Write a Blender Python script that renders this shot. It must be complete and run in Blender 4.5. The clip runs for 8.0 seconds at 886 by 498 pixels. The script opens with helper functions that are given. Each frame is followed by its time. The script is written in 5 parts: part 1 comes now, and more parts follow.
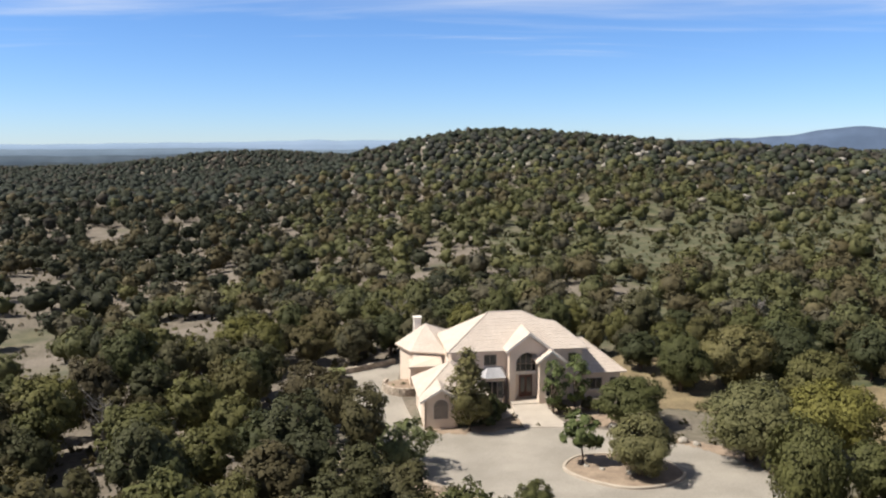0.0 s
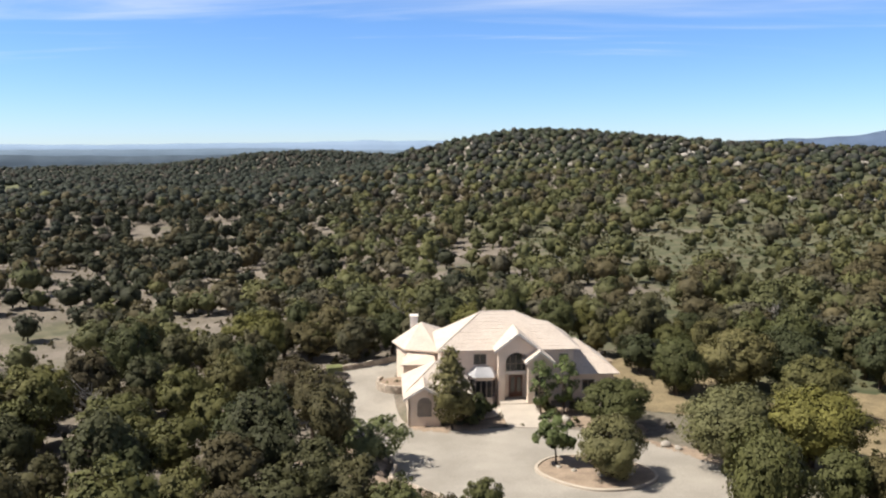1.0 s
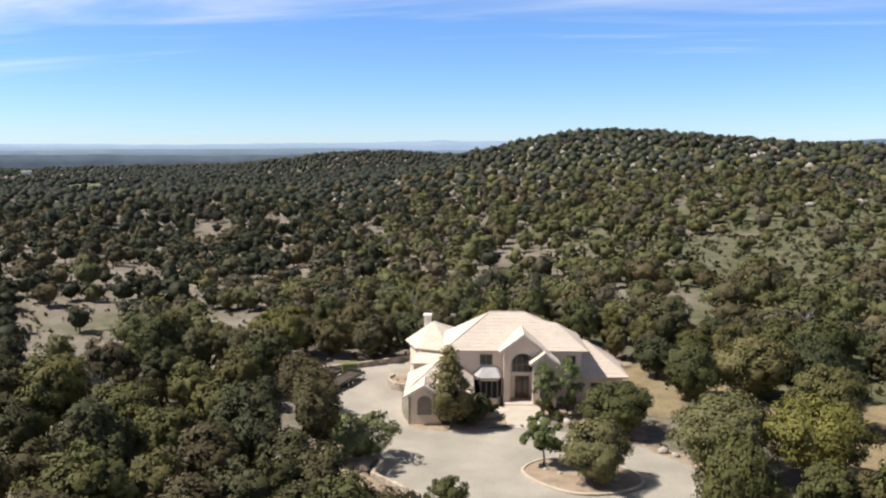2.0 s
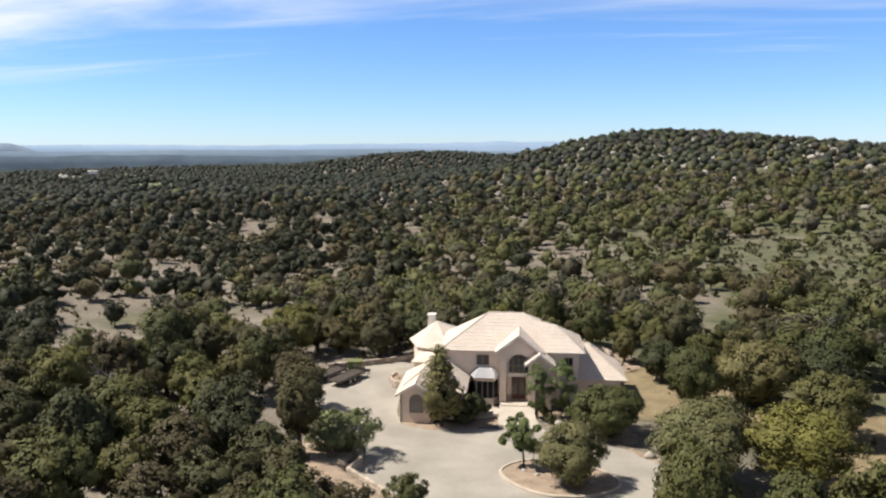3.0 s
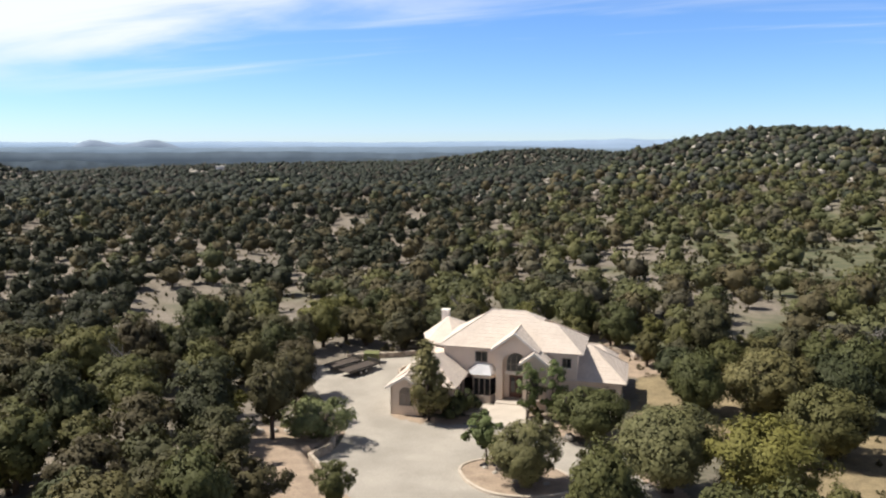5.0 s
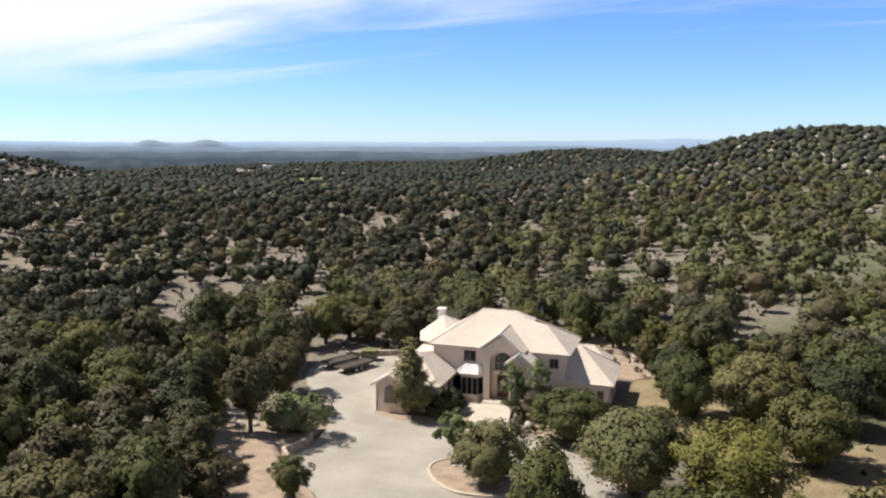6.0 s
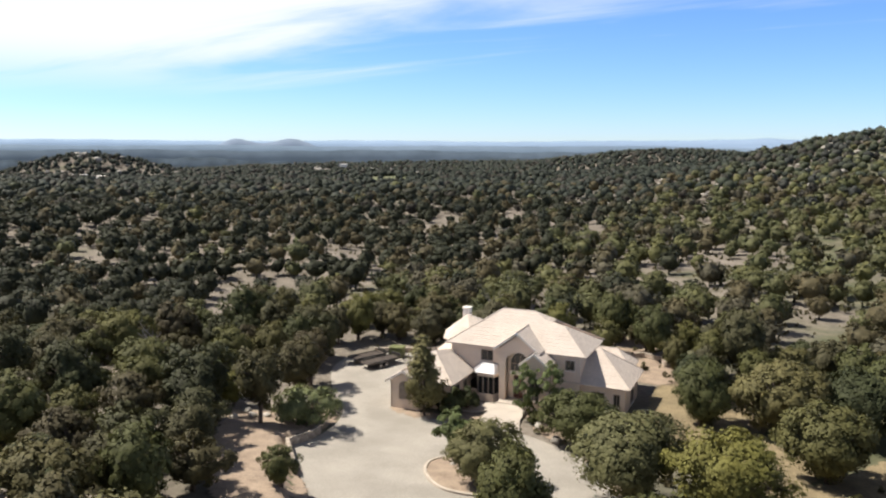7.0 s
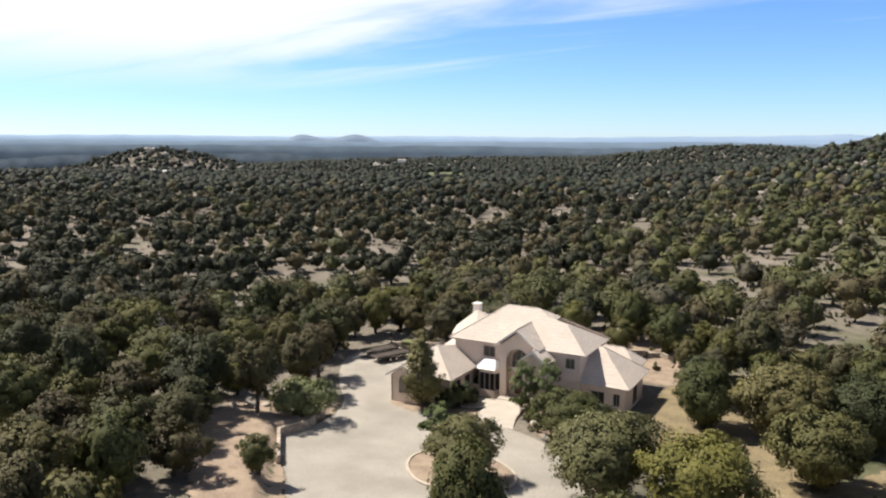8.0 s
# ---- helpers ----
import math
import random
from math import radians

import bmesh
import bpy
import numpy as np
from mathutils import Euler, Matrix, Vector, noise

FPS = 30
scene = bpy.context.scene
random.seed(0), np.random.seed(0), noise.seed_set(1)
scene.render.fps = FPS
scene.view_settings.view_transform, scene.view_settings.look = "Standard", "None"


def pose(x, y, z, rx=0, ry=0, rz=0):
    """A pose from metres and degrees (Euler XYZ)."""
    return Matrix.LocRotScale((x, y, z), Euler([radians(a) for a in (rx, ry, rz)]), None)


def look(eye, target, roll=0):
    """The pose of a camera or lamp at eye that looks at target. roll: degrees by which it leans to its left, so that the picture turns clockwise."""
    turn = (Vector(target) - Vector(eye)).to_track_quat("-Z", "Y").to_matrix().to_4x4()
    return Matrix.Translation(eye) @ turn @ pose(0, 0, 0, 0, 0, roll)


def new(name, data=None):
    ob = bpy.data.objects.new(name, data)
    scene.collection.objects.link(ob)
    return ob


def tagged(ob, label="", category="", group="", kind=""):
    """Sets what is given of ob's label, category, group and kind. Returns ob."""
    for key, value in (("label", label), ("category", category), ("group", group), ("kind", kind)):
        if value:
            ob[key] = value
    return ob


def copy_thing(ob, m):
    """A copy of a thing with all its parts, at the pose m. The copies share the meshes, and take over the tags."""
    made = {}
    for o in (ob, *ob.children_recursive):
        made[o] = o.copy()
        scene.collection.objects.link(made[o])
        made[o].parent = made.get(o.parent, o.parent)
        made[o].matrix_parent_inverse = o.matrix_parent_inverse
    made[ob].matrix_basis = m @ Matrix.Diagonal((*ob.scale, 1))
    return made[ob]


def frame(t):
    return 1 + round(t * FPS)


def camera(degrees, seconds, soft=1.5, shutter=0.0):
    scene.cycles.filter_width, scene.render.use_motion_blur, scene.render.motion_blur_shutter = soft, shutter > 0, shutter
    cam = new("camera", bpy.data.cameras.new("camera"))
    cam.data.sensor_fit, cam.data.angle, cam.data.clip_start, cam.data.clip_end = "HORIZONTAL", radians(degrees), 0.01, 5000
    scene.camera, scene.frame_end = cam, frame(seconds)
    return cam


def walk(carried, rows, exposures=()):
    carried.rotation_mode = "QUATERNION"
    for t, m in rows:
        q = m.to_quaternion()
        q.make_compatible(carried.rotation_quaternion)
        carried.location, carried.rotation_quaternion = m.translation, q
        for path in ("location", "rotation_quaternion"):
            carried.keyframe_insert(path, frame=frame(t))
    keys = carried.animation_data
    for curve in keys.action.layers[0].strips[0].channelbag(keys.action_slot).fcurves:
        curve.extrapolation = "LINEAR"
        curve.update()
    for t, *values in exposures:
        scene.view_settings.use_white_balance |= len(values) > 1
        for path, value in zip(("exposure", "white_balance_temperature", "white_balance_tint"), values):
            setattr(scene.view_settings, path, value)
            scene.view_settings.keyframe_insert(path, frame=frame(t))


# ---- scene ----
cam = camera(59.1, 8.0, 2.2)
METRES, EYE, TILT, LEAN, TURN = 53.0, 28.0, -7.6, 0.0, 0.0
ROWS = [
    (0.0, 0.0, 0.0, 0.0, -0.0, 0.0, 0.0),
    (0.5, 0.0635, -0.0036, -0.0011, 1.75, 0.01, -0.21),
    (1.0, 0.1274, -0.0047, -0.002, 3.9, -0.01, -0.53),
    (1.5, 0.1946, -0.0034, -0.0012, 6.65, -0.06, -0.94),
    (3.0, 0.3833, 0.0162, 0.001, 13.5, -0.18, -1.85),
    (3.5, 0.4436, 0.0285, 0.0027, 15.56, -0.29, -2.13),
    (4.0, 0.5047, 0.044, 0.0044, 18.02, -0.46, -2.49),
    (4.5, 0.5644, 0.0615, 0.0065, 20.52, -0.64, -2.84),
    (6.0, 0.7352, 0.1264, 0.0139, 26.05, -1.04, -3.56),
    (6.5, 0.7915, 0.1528, 0.0167, 28.71, -1.17, -3.93),
    (7.0, 0.8453, 0.1817, 0.0209, 31.88, -1.51, -4.37),
    (7.5, 0.8979, 0.2121, 0.026, 34.49, -1.93, -4.69),
    (8.0, 0.95, 0.2439, 0.0307, 36.54, -2.21, -4.91),
]
walk(cam, [(t, pose(0, 0, EYE, TILT, LEAN, TURN) @ pose(METRES * x, METRES * y, METRES * z, 90 + pitch + 0.022 * (t - 4.0), roll, yaw)) for t, x, y, z, yaw, pitch, roll in ROWS], [(0.0, 0.49), (1.0, 0.65), (3.0, 0.63), (8.0, 0.71)])

from mathutils.geometry import tessellate_polygon

# ---- world, sun ----
SUN_WAY = Vector((1.0, 0.2, -1.4)).normalized()
elev = math.asin(-SUN_WAY.z)
azim = math.atan2(-SUN_WAY.x, -SUN_WAY.y)
sun = new("sun", bpy.data.lights.new("sun", "SUN"))
sun.data.energy, sun.data.angle, sun.data.color = 5.0, radians(0.53), (1.0, 0.93, 0.82)
sun.matrix_world = look((0, 0, 200), Vector((0, 0, 200)) + SUN_WAY)
world = bpy.data.worlds.new("sky")
scene.world = world
world.use_nodes = True


def build_sky():
    nt = world.node_tree
    nd, ln = nt.nodes, nt.links
    nd.clear()
    out, bg = nd.new("ShaderNodeOutputWorld"), nd.new("ShaderNodeBackground")
    sky = nd.new("ShaderNodeTexSky")
    sky.sky_type, sky.sun_disc = "NISHITA", False
    sky.sun_elevation, sky.sun_rotation = elev, azim % (2 * math.pi)
    sky.altitude, sky.air_density, sky.dust_density, sky.ozone_density = 1500, 1.0, 0.2, 3.0
    co = nd.new("ShaderNodeTexCoord")
    sep = nd.new("ShaderNodeSeparateXYZ")
    ln.new(co.outputs["Generated"], sep.inputs[0])

    def mth(op, a, b=None):
        m = nd.new("ShaderNodeMath")
        m.operation = op
        for i, v in enumerate((a, b)):
            if v is None:
                continue
            if isinstance(v, (int, float)):
                m.inputs[i].default_value = v
            else:
                ln.new(v, m.inputs[i])
        return m.outputs[0]

    # thin cirrus on a high flat layer
    zz = mth("ADD", sep.outputs[2], 0.06)
    com = nd.new("ShaderNodeCombineXYZ")
    ln.new(mth("DIVIDE", sep.outputs[0], zz), com.inputs[0])
    ln.new(mth("DIVIDE", sep.outputs[1], zz), com.inputs[1])
    mp = nd.new("ShaderNodeMapping")
    mp.inputs["Rotation"].default_value = (0, 0, radians(38))
    mp.inputs["Scale"].default_value = (0.22, 0.75, 1)
    ln.new(com.outputs[0], mp.inputs[0])
    nz = nd.new("ShaderNodeTexNoise")
    nz.inputs["Scale"].default_value, nz.inputs["Detail"].default_value = 1.3, 8.0
    nz.inputs["Roughness"].default_value, nz.inputs["Distortion"].default_value = 0.55, 0.6
    ln.new(mp.outputs[0], nz.inputs[0])
    # more cloud towards the sun and higher up
    side = nd.new("ShaderNodeMapRange")
    side.inputs[1].default_value, side.inputs[2].default_value = -0.52, -0.86
    side.inputs[3].default_value, side.inputs[4].default_value = -0.04, 0.48
    ln.new(sep.outputs[0], side.inputs[0])
    side = side.outputs[0]
    up = mth("MULTIPLY", mth("SUBTRACT", sep.outputs[2], 0.14), 3.2)
    v = mth("ADD", mth("ADD", nz.outputs[0], side), up)
    mr = nd.new("ShaderNodeMapRange")
    mr.interpolation_type = "SMOOTHSTEP"
    mr.inputs[1].default_value, mr.inputs[2].default_value = 0.39, 0.80
    mr.inputs[3].default_value, mr.inputs[4].default_value = 0.0, 0.9
    ln.new(v, mr.inputs[0])
    low = nd.new("ShaderNodeMapRange")
    low.interpolation_type = "SMOOTHSTEP"
    low.inputs[1].default_value, low.inputs[2].default_value = 0.035, 0.12
    ln.new(sep.outputs[2], low.inputs[0])
    mix = nd.new("ShaderNodeMix")
    mix.data_type = "RGBA"
    top = nd.new("ShaderNodeMapRange")
    top.interpolation_type = "SMOOTHSTEP"
    top.inputs[1].default_value, top.inputs[2].default_value = 0.24, 0.42
    top.inputs[3].default_value, top.inputs[4].default_value = 1.0, 0.12
    ln.new(sep.outputs[2], top.inputs[0])
    ln.new(mth("MULTIPLY", mth("MULTIPLY", mr.outputs[0], low.outputs[0]), top.outputs[0]), mix.inputs[0])
    # clear dry air: bluer than the standard atmosphere
    ramp = nd.new("ShaderNodeValToRGB")
    ramp.color_ramp.elements[0].color, ramp.color_ramp.elements[1].color = (0.83, 1.03, 1.42, 1), (0.76, 1.06, 1.46, 1)
    ramp.color_ramp.elements[1].position = 0.20
    # the unseen sky overhead is dimmed to cut the fill light
    ramp.color_ramp.elements.new(0.38).color = (0.38, 0.52, 0.76, 1)
    ramp.color_ramp.elements.new(0.7).color = (0.22, 0.29, 0.40, 1)
    ln.new(sep.outputs[2], ramp.inputs[0])
    tint = nd.new("ShaderNodeMix")
    tint.data_type, tint.blend_type = "RGBA", "MULTIPLY"
    tint.inputs[0].default_value = 1.0
    ln.new(sky.outputs[0], tint.inputs[6])
    ln.new(ramp.outputs[0], tint.inputs[7])
    ln.new(tint.outputs[2], mix.inputs[6])
    mix.inputs[7].default_value = (9.0, 9.2, 9.6, 1)
    ln.new(mix.outputs[2], bg.inputs[0])
    bg.inputs[1].default_value = 0.074
    ln.new(bg.outputs[0], out.inputs[0])


build_sky()

# ---- materials ----


def surface(name, c1, c2, rough=0.85, scale=2.0, fine=25.0, bump=0.3, dist=0.02, spread=0.0, mottle=0.25, metal=0.0, glow=0.0, random_by="", spec=0.3):
    """A node material: two colours mixed by a large and a fine noise in world metres, with relief."""
    m = bpy.data.materials.new(name)
    m.use_nodes = True
    nd, ln = m.node_tree.nodes, m.node_tree.links
    b = nd["Principled BSDF"]
    geo = nd.new("ShaderNodeNewGeometry")
    n1, n2 = nd.new("ShaderNodeTexNoise"), nd.new("ShaderNodeTexNoise")
    for n, s, d in ((n1, scale, 4.0), (n2, fine, 3.0)):
        n.inputs["Scale"].default_value, n.inputs["Detail"].default_value = s, d
        ln.new(geo.outputs["Position"], n.inputs["Vector"])
    mr = nd.new("ShaderNodeMapRange")
    mr.inputs[1].default_value, mr.inputs[2].default_value = 0.34, 0.66
    ln.new(n1.outputs[0], mr.inputs[0])
    mix = nd.new("ShaderNodeMix")
    mix.data_type = "RGBA"
    ln.new(mr.outputs[0], mix.inputs[0])
    mix.inputs[6].default_value, mix.inputs[7].default_value = (*c1, 1), (*c2, 1)
    hs = nd.new("ShaderNodeHueSaturation")
    ln.new(mix.outputs[2], hs.inputs["Color"])
    val = nd.new("ShaderNodeMapRange")
    val.inputs[1].default_value, val.inputs[2].default_value = 0.25, 0.75
    val.inputs[3].default_value, val.inputs[4].default_value = 1 - mottle, 1 + mottle
    ln.new(n2.outputs[0], val.inputs[0])
    value = val.outputs[0]
    if random_by:
        src = nd.new("ShaderNodeObjectInfo").outputs["Random"] if random_by == "object" else geo.outputs["Random Per Island"]
        r2 = nd.new("ShaderNodeMapRange")
        r2.inputs[3].default_value, r2.inputs[4].default_value = 1 - spread, 1 + spread
        ln.new(src, r2.inputs[0])
        mu = nd.new("ShaderNodeMath")
        mu.operation = "MULTIPLY"
        ln.new(value, mu.inputs[0])
        ln.new(r2.outputs[0], mu.inputs[1])
        value = mu.outputs[0]
    ln.new(value, hs.inputs["Value"])
    ln.new(hs.outputs[0], b.inputs["Base Color"])
    b.inputs["Roughness"].default_value, b.inputs["Metallic"].default_value = rough, metal
    b.inputs["Specular IOR Level"].default_value = spec
    if bump:
        bp = nd.new("ShaderNodeBump")
        bp.inputs["Strength"].default_value, bp.inputs["Distance"].default_value = bump, dist
        ln.new(n2.outputs[0], bp.inputs["Height"])
        ln.new(bp.outputs[0], b.inputs["Normal"])
    # self-glow, used for the haze on the far ridges
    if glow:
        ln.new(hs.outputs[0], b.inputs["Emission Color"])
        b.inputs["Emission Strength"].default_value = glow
    return m


def leafy(name, tones, spread=0.14, by="object"):
    """Foliage: hue from tree to tree, lightness from leaf to leaf."""
    m = bpy.data.materials.new(name)
    m.use_nodes = True
    nd, ln = m.node_tree.nodes, m.node_tree.links
    b = nd["Principled BSDF"]
    geo = nd.new("ShaderNodeNewGeometry")
    if by == "object":
        src = nd.new("ShaderNodeObjectInfo").outputs["Random"]
    else:
        n1 = nd.new("ShaderNodeTexNoise")
        n1.inputs["Scale"].default_value, n1.inputs["Detail"].default_value = 0.11, 2.0
        ln.new(geo.outputs["Position"], n1.inputs["Vector"])
        mr = nd.new("ShaderNodeMapRange")
        mr.inputs[1].default_value, mr.inputs[2].default_value = 0.33, 0.67
        ln.new(n1.outputs[0], mr.inputs[0])
        src = mr.outputs[0]
    ramp = nd.new("ShaderNodeValToRGB")
    els = ramp.color_ramp.elements
    els[0].color, els[1].color = (*tones[0], 1), (*tones[-1], 1)
    for k in range(1, len(tones) - 1):
        els.new(k / (len(tones) - 1)).color = (*tones[k], 1)
    ln.new(src, ramp.inputs[0])
    n2 = nd.new("ShaderNodeTexNoise")
    n2.inputs["Scale"].default_value, n2.inputs["Detail"].default_value = 0.9, 3.0
    ln.new(geo.outputs["Position"], n2.inputs["Vector"])
    a = nd.new("ShaderNodeMath")
    a.operation = "MULTIPLY_ADD"
    ln.new(geo.outputs["Random Per Island"], a.inputs[0])
    a.inputs[1].default_value, a.inputs[2].default_value = 2 * spread, 0.42 - spread
    a2 = nd.new("ShaderNodeMath")
    a2.operation = "ADD"
    ln.new(a.outputs[0], a2.inputs[0])
    n3 = nd.new("ShaderNodeTexNoise")
    n3.inputs["Scale"].default_value, n3.inputs["Detail"].default_value = 9.0, 3.0
    ln.new(geo.outputs["Position"], n3.inputs["Vector"])
    a3 = nd.new("ShaderNodeMath")
    a3.operation = "MULTIPLY_ADD"
    ln.new(n3.outputs[0], a3.inputs[0])
    a3.inputs[1].default_value, a3.inputs[2].default_value = 0.6, -0.3
    a4 = nd.new("ShaderNodeMath")
    ln.new(a3.outputs[0], a4.inputs[0])
    ln.new(n2.outputs[0], a4.inputs[1])
    ln.new(a4.outputs[0], a2.inputs[1])
    hs = nd.new("ShaderNodeHueSaturation")
    ln.new(ramp.outputs[0], hs.inputs["Color"])
    ln.new(a2.outputs[0], hs.inputs["Value"])
    ln.new(hs.outputs[0], b.inputs["Base Color"])
    b.inputs["Roughness"].default_value = 0.7
    b.inputs["Specular IOR Level"].default_value = 0.2
    tr = nd.new("ShaderNodeBsdfTranslucent")
    ln.new(hs.outputs[0], tr.inputs[0])
    ms = nd.new("ShaderNodeMixShader")
    ms.inputs[0].default_value = 0.18
    ln.new(b.outputs[0], ms.inputs[1])
    ln.new(tr.outputs[0], ms.inputs[2])
    ln.new(ms.outputs[0], nd["Material Output"].inputs[0])
    return m


M_STUCCO = surface("stucco", (0.70, 0.58, 0.485), (0.64, 0.53, 0.44), 0.9, 0.8, 40, 0.25, 0.01, mottle=0.06)
M_TRIM = surface("white_trim", (0.80, 0.74, 0.68), (0.74, 0.68, 0.62), 0.6, 1.5, 30, 0.05, 0.005, mottle=0.05)
M_TILE = surface("concrete_roof_tile", (0.56, 0.485, 0.42), (0.505, 0.43, 0.37), 0.8, 0.7, 5, 0.25, 0.02, mottle=0.10)
# cover tile in a darker tone that stands for the ribs' shade
M_COVER = surface("shade_toned_cover_tile", (0.36, 0.315, 0.285), (0.30, 0.262, 0.238), 0.85, 0.9, 5, 0.25, 0.02, mottle=0.15)
M_FRAME = surface("tan_window_frame", (0.30, 0.25, 0.21), (0.24, 0.20, 0.17), 0.6, 2, 30, 0.05, 0.004, mottle=0.05)
M_SHADE = surface("tan_window_shade", (0.27, 0.23, 0.20), (0.23, 0.195, 0.17), 0.5, 2, 30, 0.05, 0.004, mottle=0.05)
M_GLASS = surface("dark_window_glass", (0.02, 0.022, 0.025), (0.03, 0.03, 0.03), 0.06, 0.5, 3, 0.0, mottle=0.1, spec=0.6)
M_DOOR = surface("dark_red_wood", (0.10, 0.035, 0.022), (0.07, 0.025, 0.018), 0.45, 6, 60, 0.2, 0.004)
M_METAL = surface("pale_metal_roof", (0.42, 0.42, 0.44), (0.36, 0.36, 0.38), 0.45, 1.2, 20, 0.1, 0.005, mottle=0.06, metal=0.3)
M_DARK = surface("dark_metal", (0.035, 0.033, 0.03), (0.06, 0.055, 0.05), 0.55, 3, 30, 0.1, 0.005)
M_STONE = surface("rubble_stone", (0.46, 0.39, 0.32), (0.32, 0.27, 0.22), 0.9, 1.5, 9, 0.6, 0.04, spread=0.25, random_by="object")
M_CONC = surface("pale_concrete", (0.47, 0.42, 0.36), (0.41, 0.36, 0.31), 0.85, 0.7, 20, 0.2, 0.01, mottle=0.07)
M_KERB = surface("tan_kerb", (0.47, 0.405, 0.335), (0.39, 0.335, 0.275), 0.9, 0.9, 14, 0.3, 0.01, mottle=0.12)
M_DRIVE = surface("pale_gravel_drive", (0.350, 0.320, 0.278), (0.268, 0.245, 0.212), 0.95, 0.22, 8, 0.4, 0.02, mottle=0.15)
M_EARTH = surface("bare_red_earth", (0.33, 0.255, 0.19), (0.23, 0.175, 0.13), 0.95, 0.7, 7, 0.5, 0.05, mottle=0.2)
M_STRAW = surface("straw_coloured_dry_grass", (0.245, 0.195, 0.115), (0.165, 0.130, 0.078), 0.95, 0.5, 5, 0.5, 0.05, mottle=0.25)
M_ROCK = surface("pale_granite", (0.35, 0.32, 0.28), (0.25, 0.23, 0.20), 0.9, 1.2, 8, 0.6, 0.05, spread=0.2, random_by="island")
M_BARK = surface("grey_brown_bark", (0.12, 0.09, 0.07), (0.07, 0.055, 0.045), 0.95, 3, 20, 0.6, 0.03)
M_SHRUB = leafy("dry_scrub", [(0.150, 0.125, 0.070), (0.105, 0.100, 0.047), (0.190, 0.155, 0.095)], 0.2, "place")
M_LEAF = leafy("evergreen_leaves", [(0.053, 0.061, 0.028), (0.081, 0.088, 0.033), (0.110, 0.108, 0.037), (0.106, 0.090, 0.040), (0.079, 0.075, 0.041), (0.145, 0.140, 0.038)])
M_LEAF_Y = leafy("yellow_green_leaves", [(0.176, 0.164, 0.042), (0.190, 0.172, 0.046), (0.165, 0.160, 0.045)])
M_LEAF_O = leafy("olive_oak_leaves", [(0.142, 0.138, 0.060), (0.150, 0.146, 0.058), (0.134, 0.132, 0.060)])
M_LEAF_G = leafy("fresh_green_leaves", [(0.118, 0.145, 0.052), (0.106, 0.130, 0.050), (0.132, 0.144, 0.054)])
M_LEAF_C = leafy("conifer_needles", [(0.150, 0.136, 0.062), (0.162, 0.145, 0.060), (0.140, 0.138, 0.064)])
# leaf tone for western trees, darkened to carry their deep shade
M_LEAF_D = leafy("shade_darkened_leaves", [(0.050, 0.054, 0.026), (0.066, 0.068, 0.030), (0.082, 0.072, 0.033), (0.076, 0.062, 0.034)])
M_LEAF_B = leafy("bush_leaves", [(0.215, 0.235, 0.110), (0.190, 0.210, 0.095)])
# the first tone is darkened to carry the western wood's shade
WOODS = [leafy("wood_leaves", c, 0.2, "place") for c in (
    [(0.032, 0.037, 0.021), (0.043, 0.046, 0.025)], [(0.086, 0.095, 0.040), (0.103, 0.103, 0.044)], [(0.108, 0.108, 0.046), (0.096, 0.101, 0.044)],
    [(0.112, 0.092, 0.046), (0.092, 0.080, 0.043)], [(0.089, 0.082, 0.054), (0.110, 0.099, 0.064)], [(0.128, 0.125, 0.048), (0.110, 0.111, 0.045)])]
# distance haze is put into these darker, bluish leaf tones
WOODS_FAR = [leafy("haze_dulled_wood_leaves", c, 0.2, "place") for c in (
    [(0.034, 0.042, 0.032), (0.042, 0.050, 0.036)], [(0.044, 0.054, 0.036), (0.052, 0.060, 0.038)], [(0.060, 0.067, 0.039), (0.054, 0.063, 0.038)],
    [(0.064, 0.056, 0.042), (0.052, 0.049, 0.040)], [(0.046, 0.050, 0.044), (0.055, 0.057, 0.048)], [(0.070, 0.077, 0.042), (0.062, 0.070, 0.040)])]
# backdrop tones: air haze is painted in as blue colour and glow
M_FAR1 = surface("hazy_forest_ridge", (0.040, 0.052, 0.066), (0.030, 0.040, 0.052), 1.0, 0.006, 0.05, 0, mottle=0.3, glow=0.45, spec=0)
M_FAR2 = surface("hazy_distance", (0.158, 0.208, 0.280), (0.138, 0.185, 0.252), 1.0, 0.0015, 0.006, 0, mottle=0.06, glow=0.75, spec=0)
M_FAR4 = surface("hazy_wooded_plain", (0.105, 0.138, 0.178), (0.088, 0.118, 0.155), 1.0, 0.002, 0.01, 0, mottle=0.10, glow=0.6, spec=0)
M_FAR5 = surface("haze_dimmed_wooded_plain", (0.062, 0.080, 0.102), (0.050, 0.066, 0.086), 1.0, 0.003, 0.02, 0, mottle=0.15, glow=0.5, spec=0)
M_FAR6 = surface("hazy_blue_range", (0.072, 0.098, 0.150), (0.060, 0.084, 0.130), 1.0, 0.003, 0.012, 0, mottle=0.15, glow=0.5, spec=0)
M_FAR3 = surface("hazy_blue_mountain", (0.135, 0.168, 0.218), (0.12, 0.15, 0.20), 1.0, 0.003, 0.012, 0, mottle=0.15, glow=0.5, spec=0)


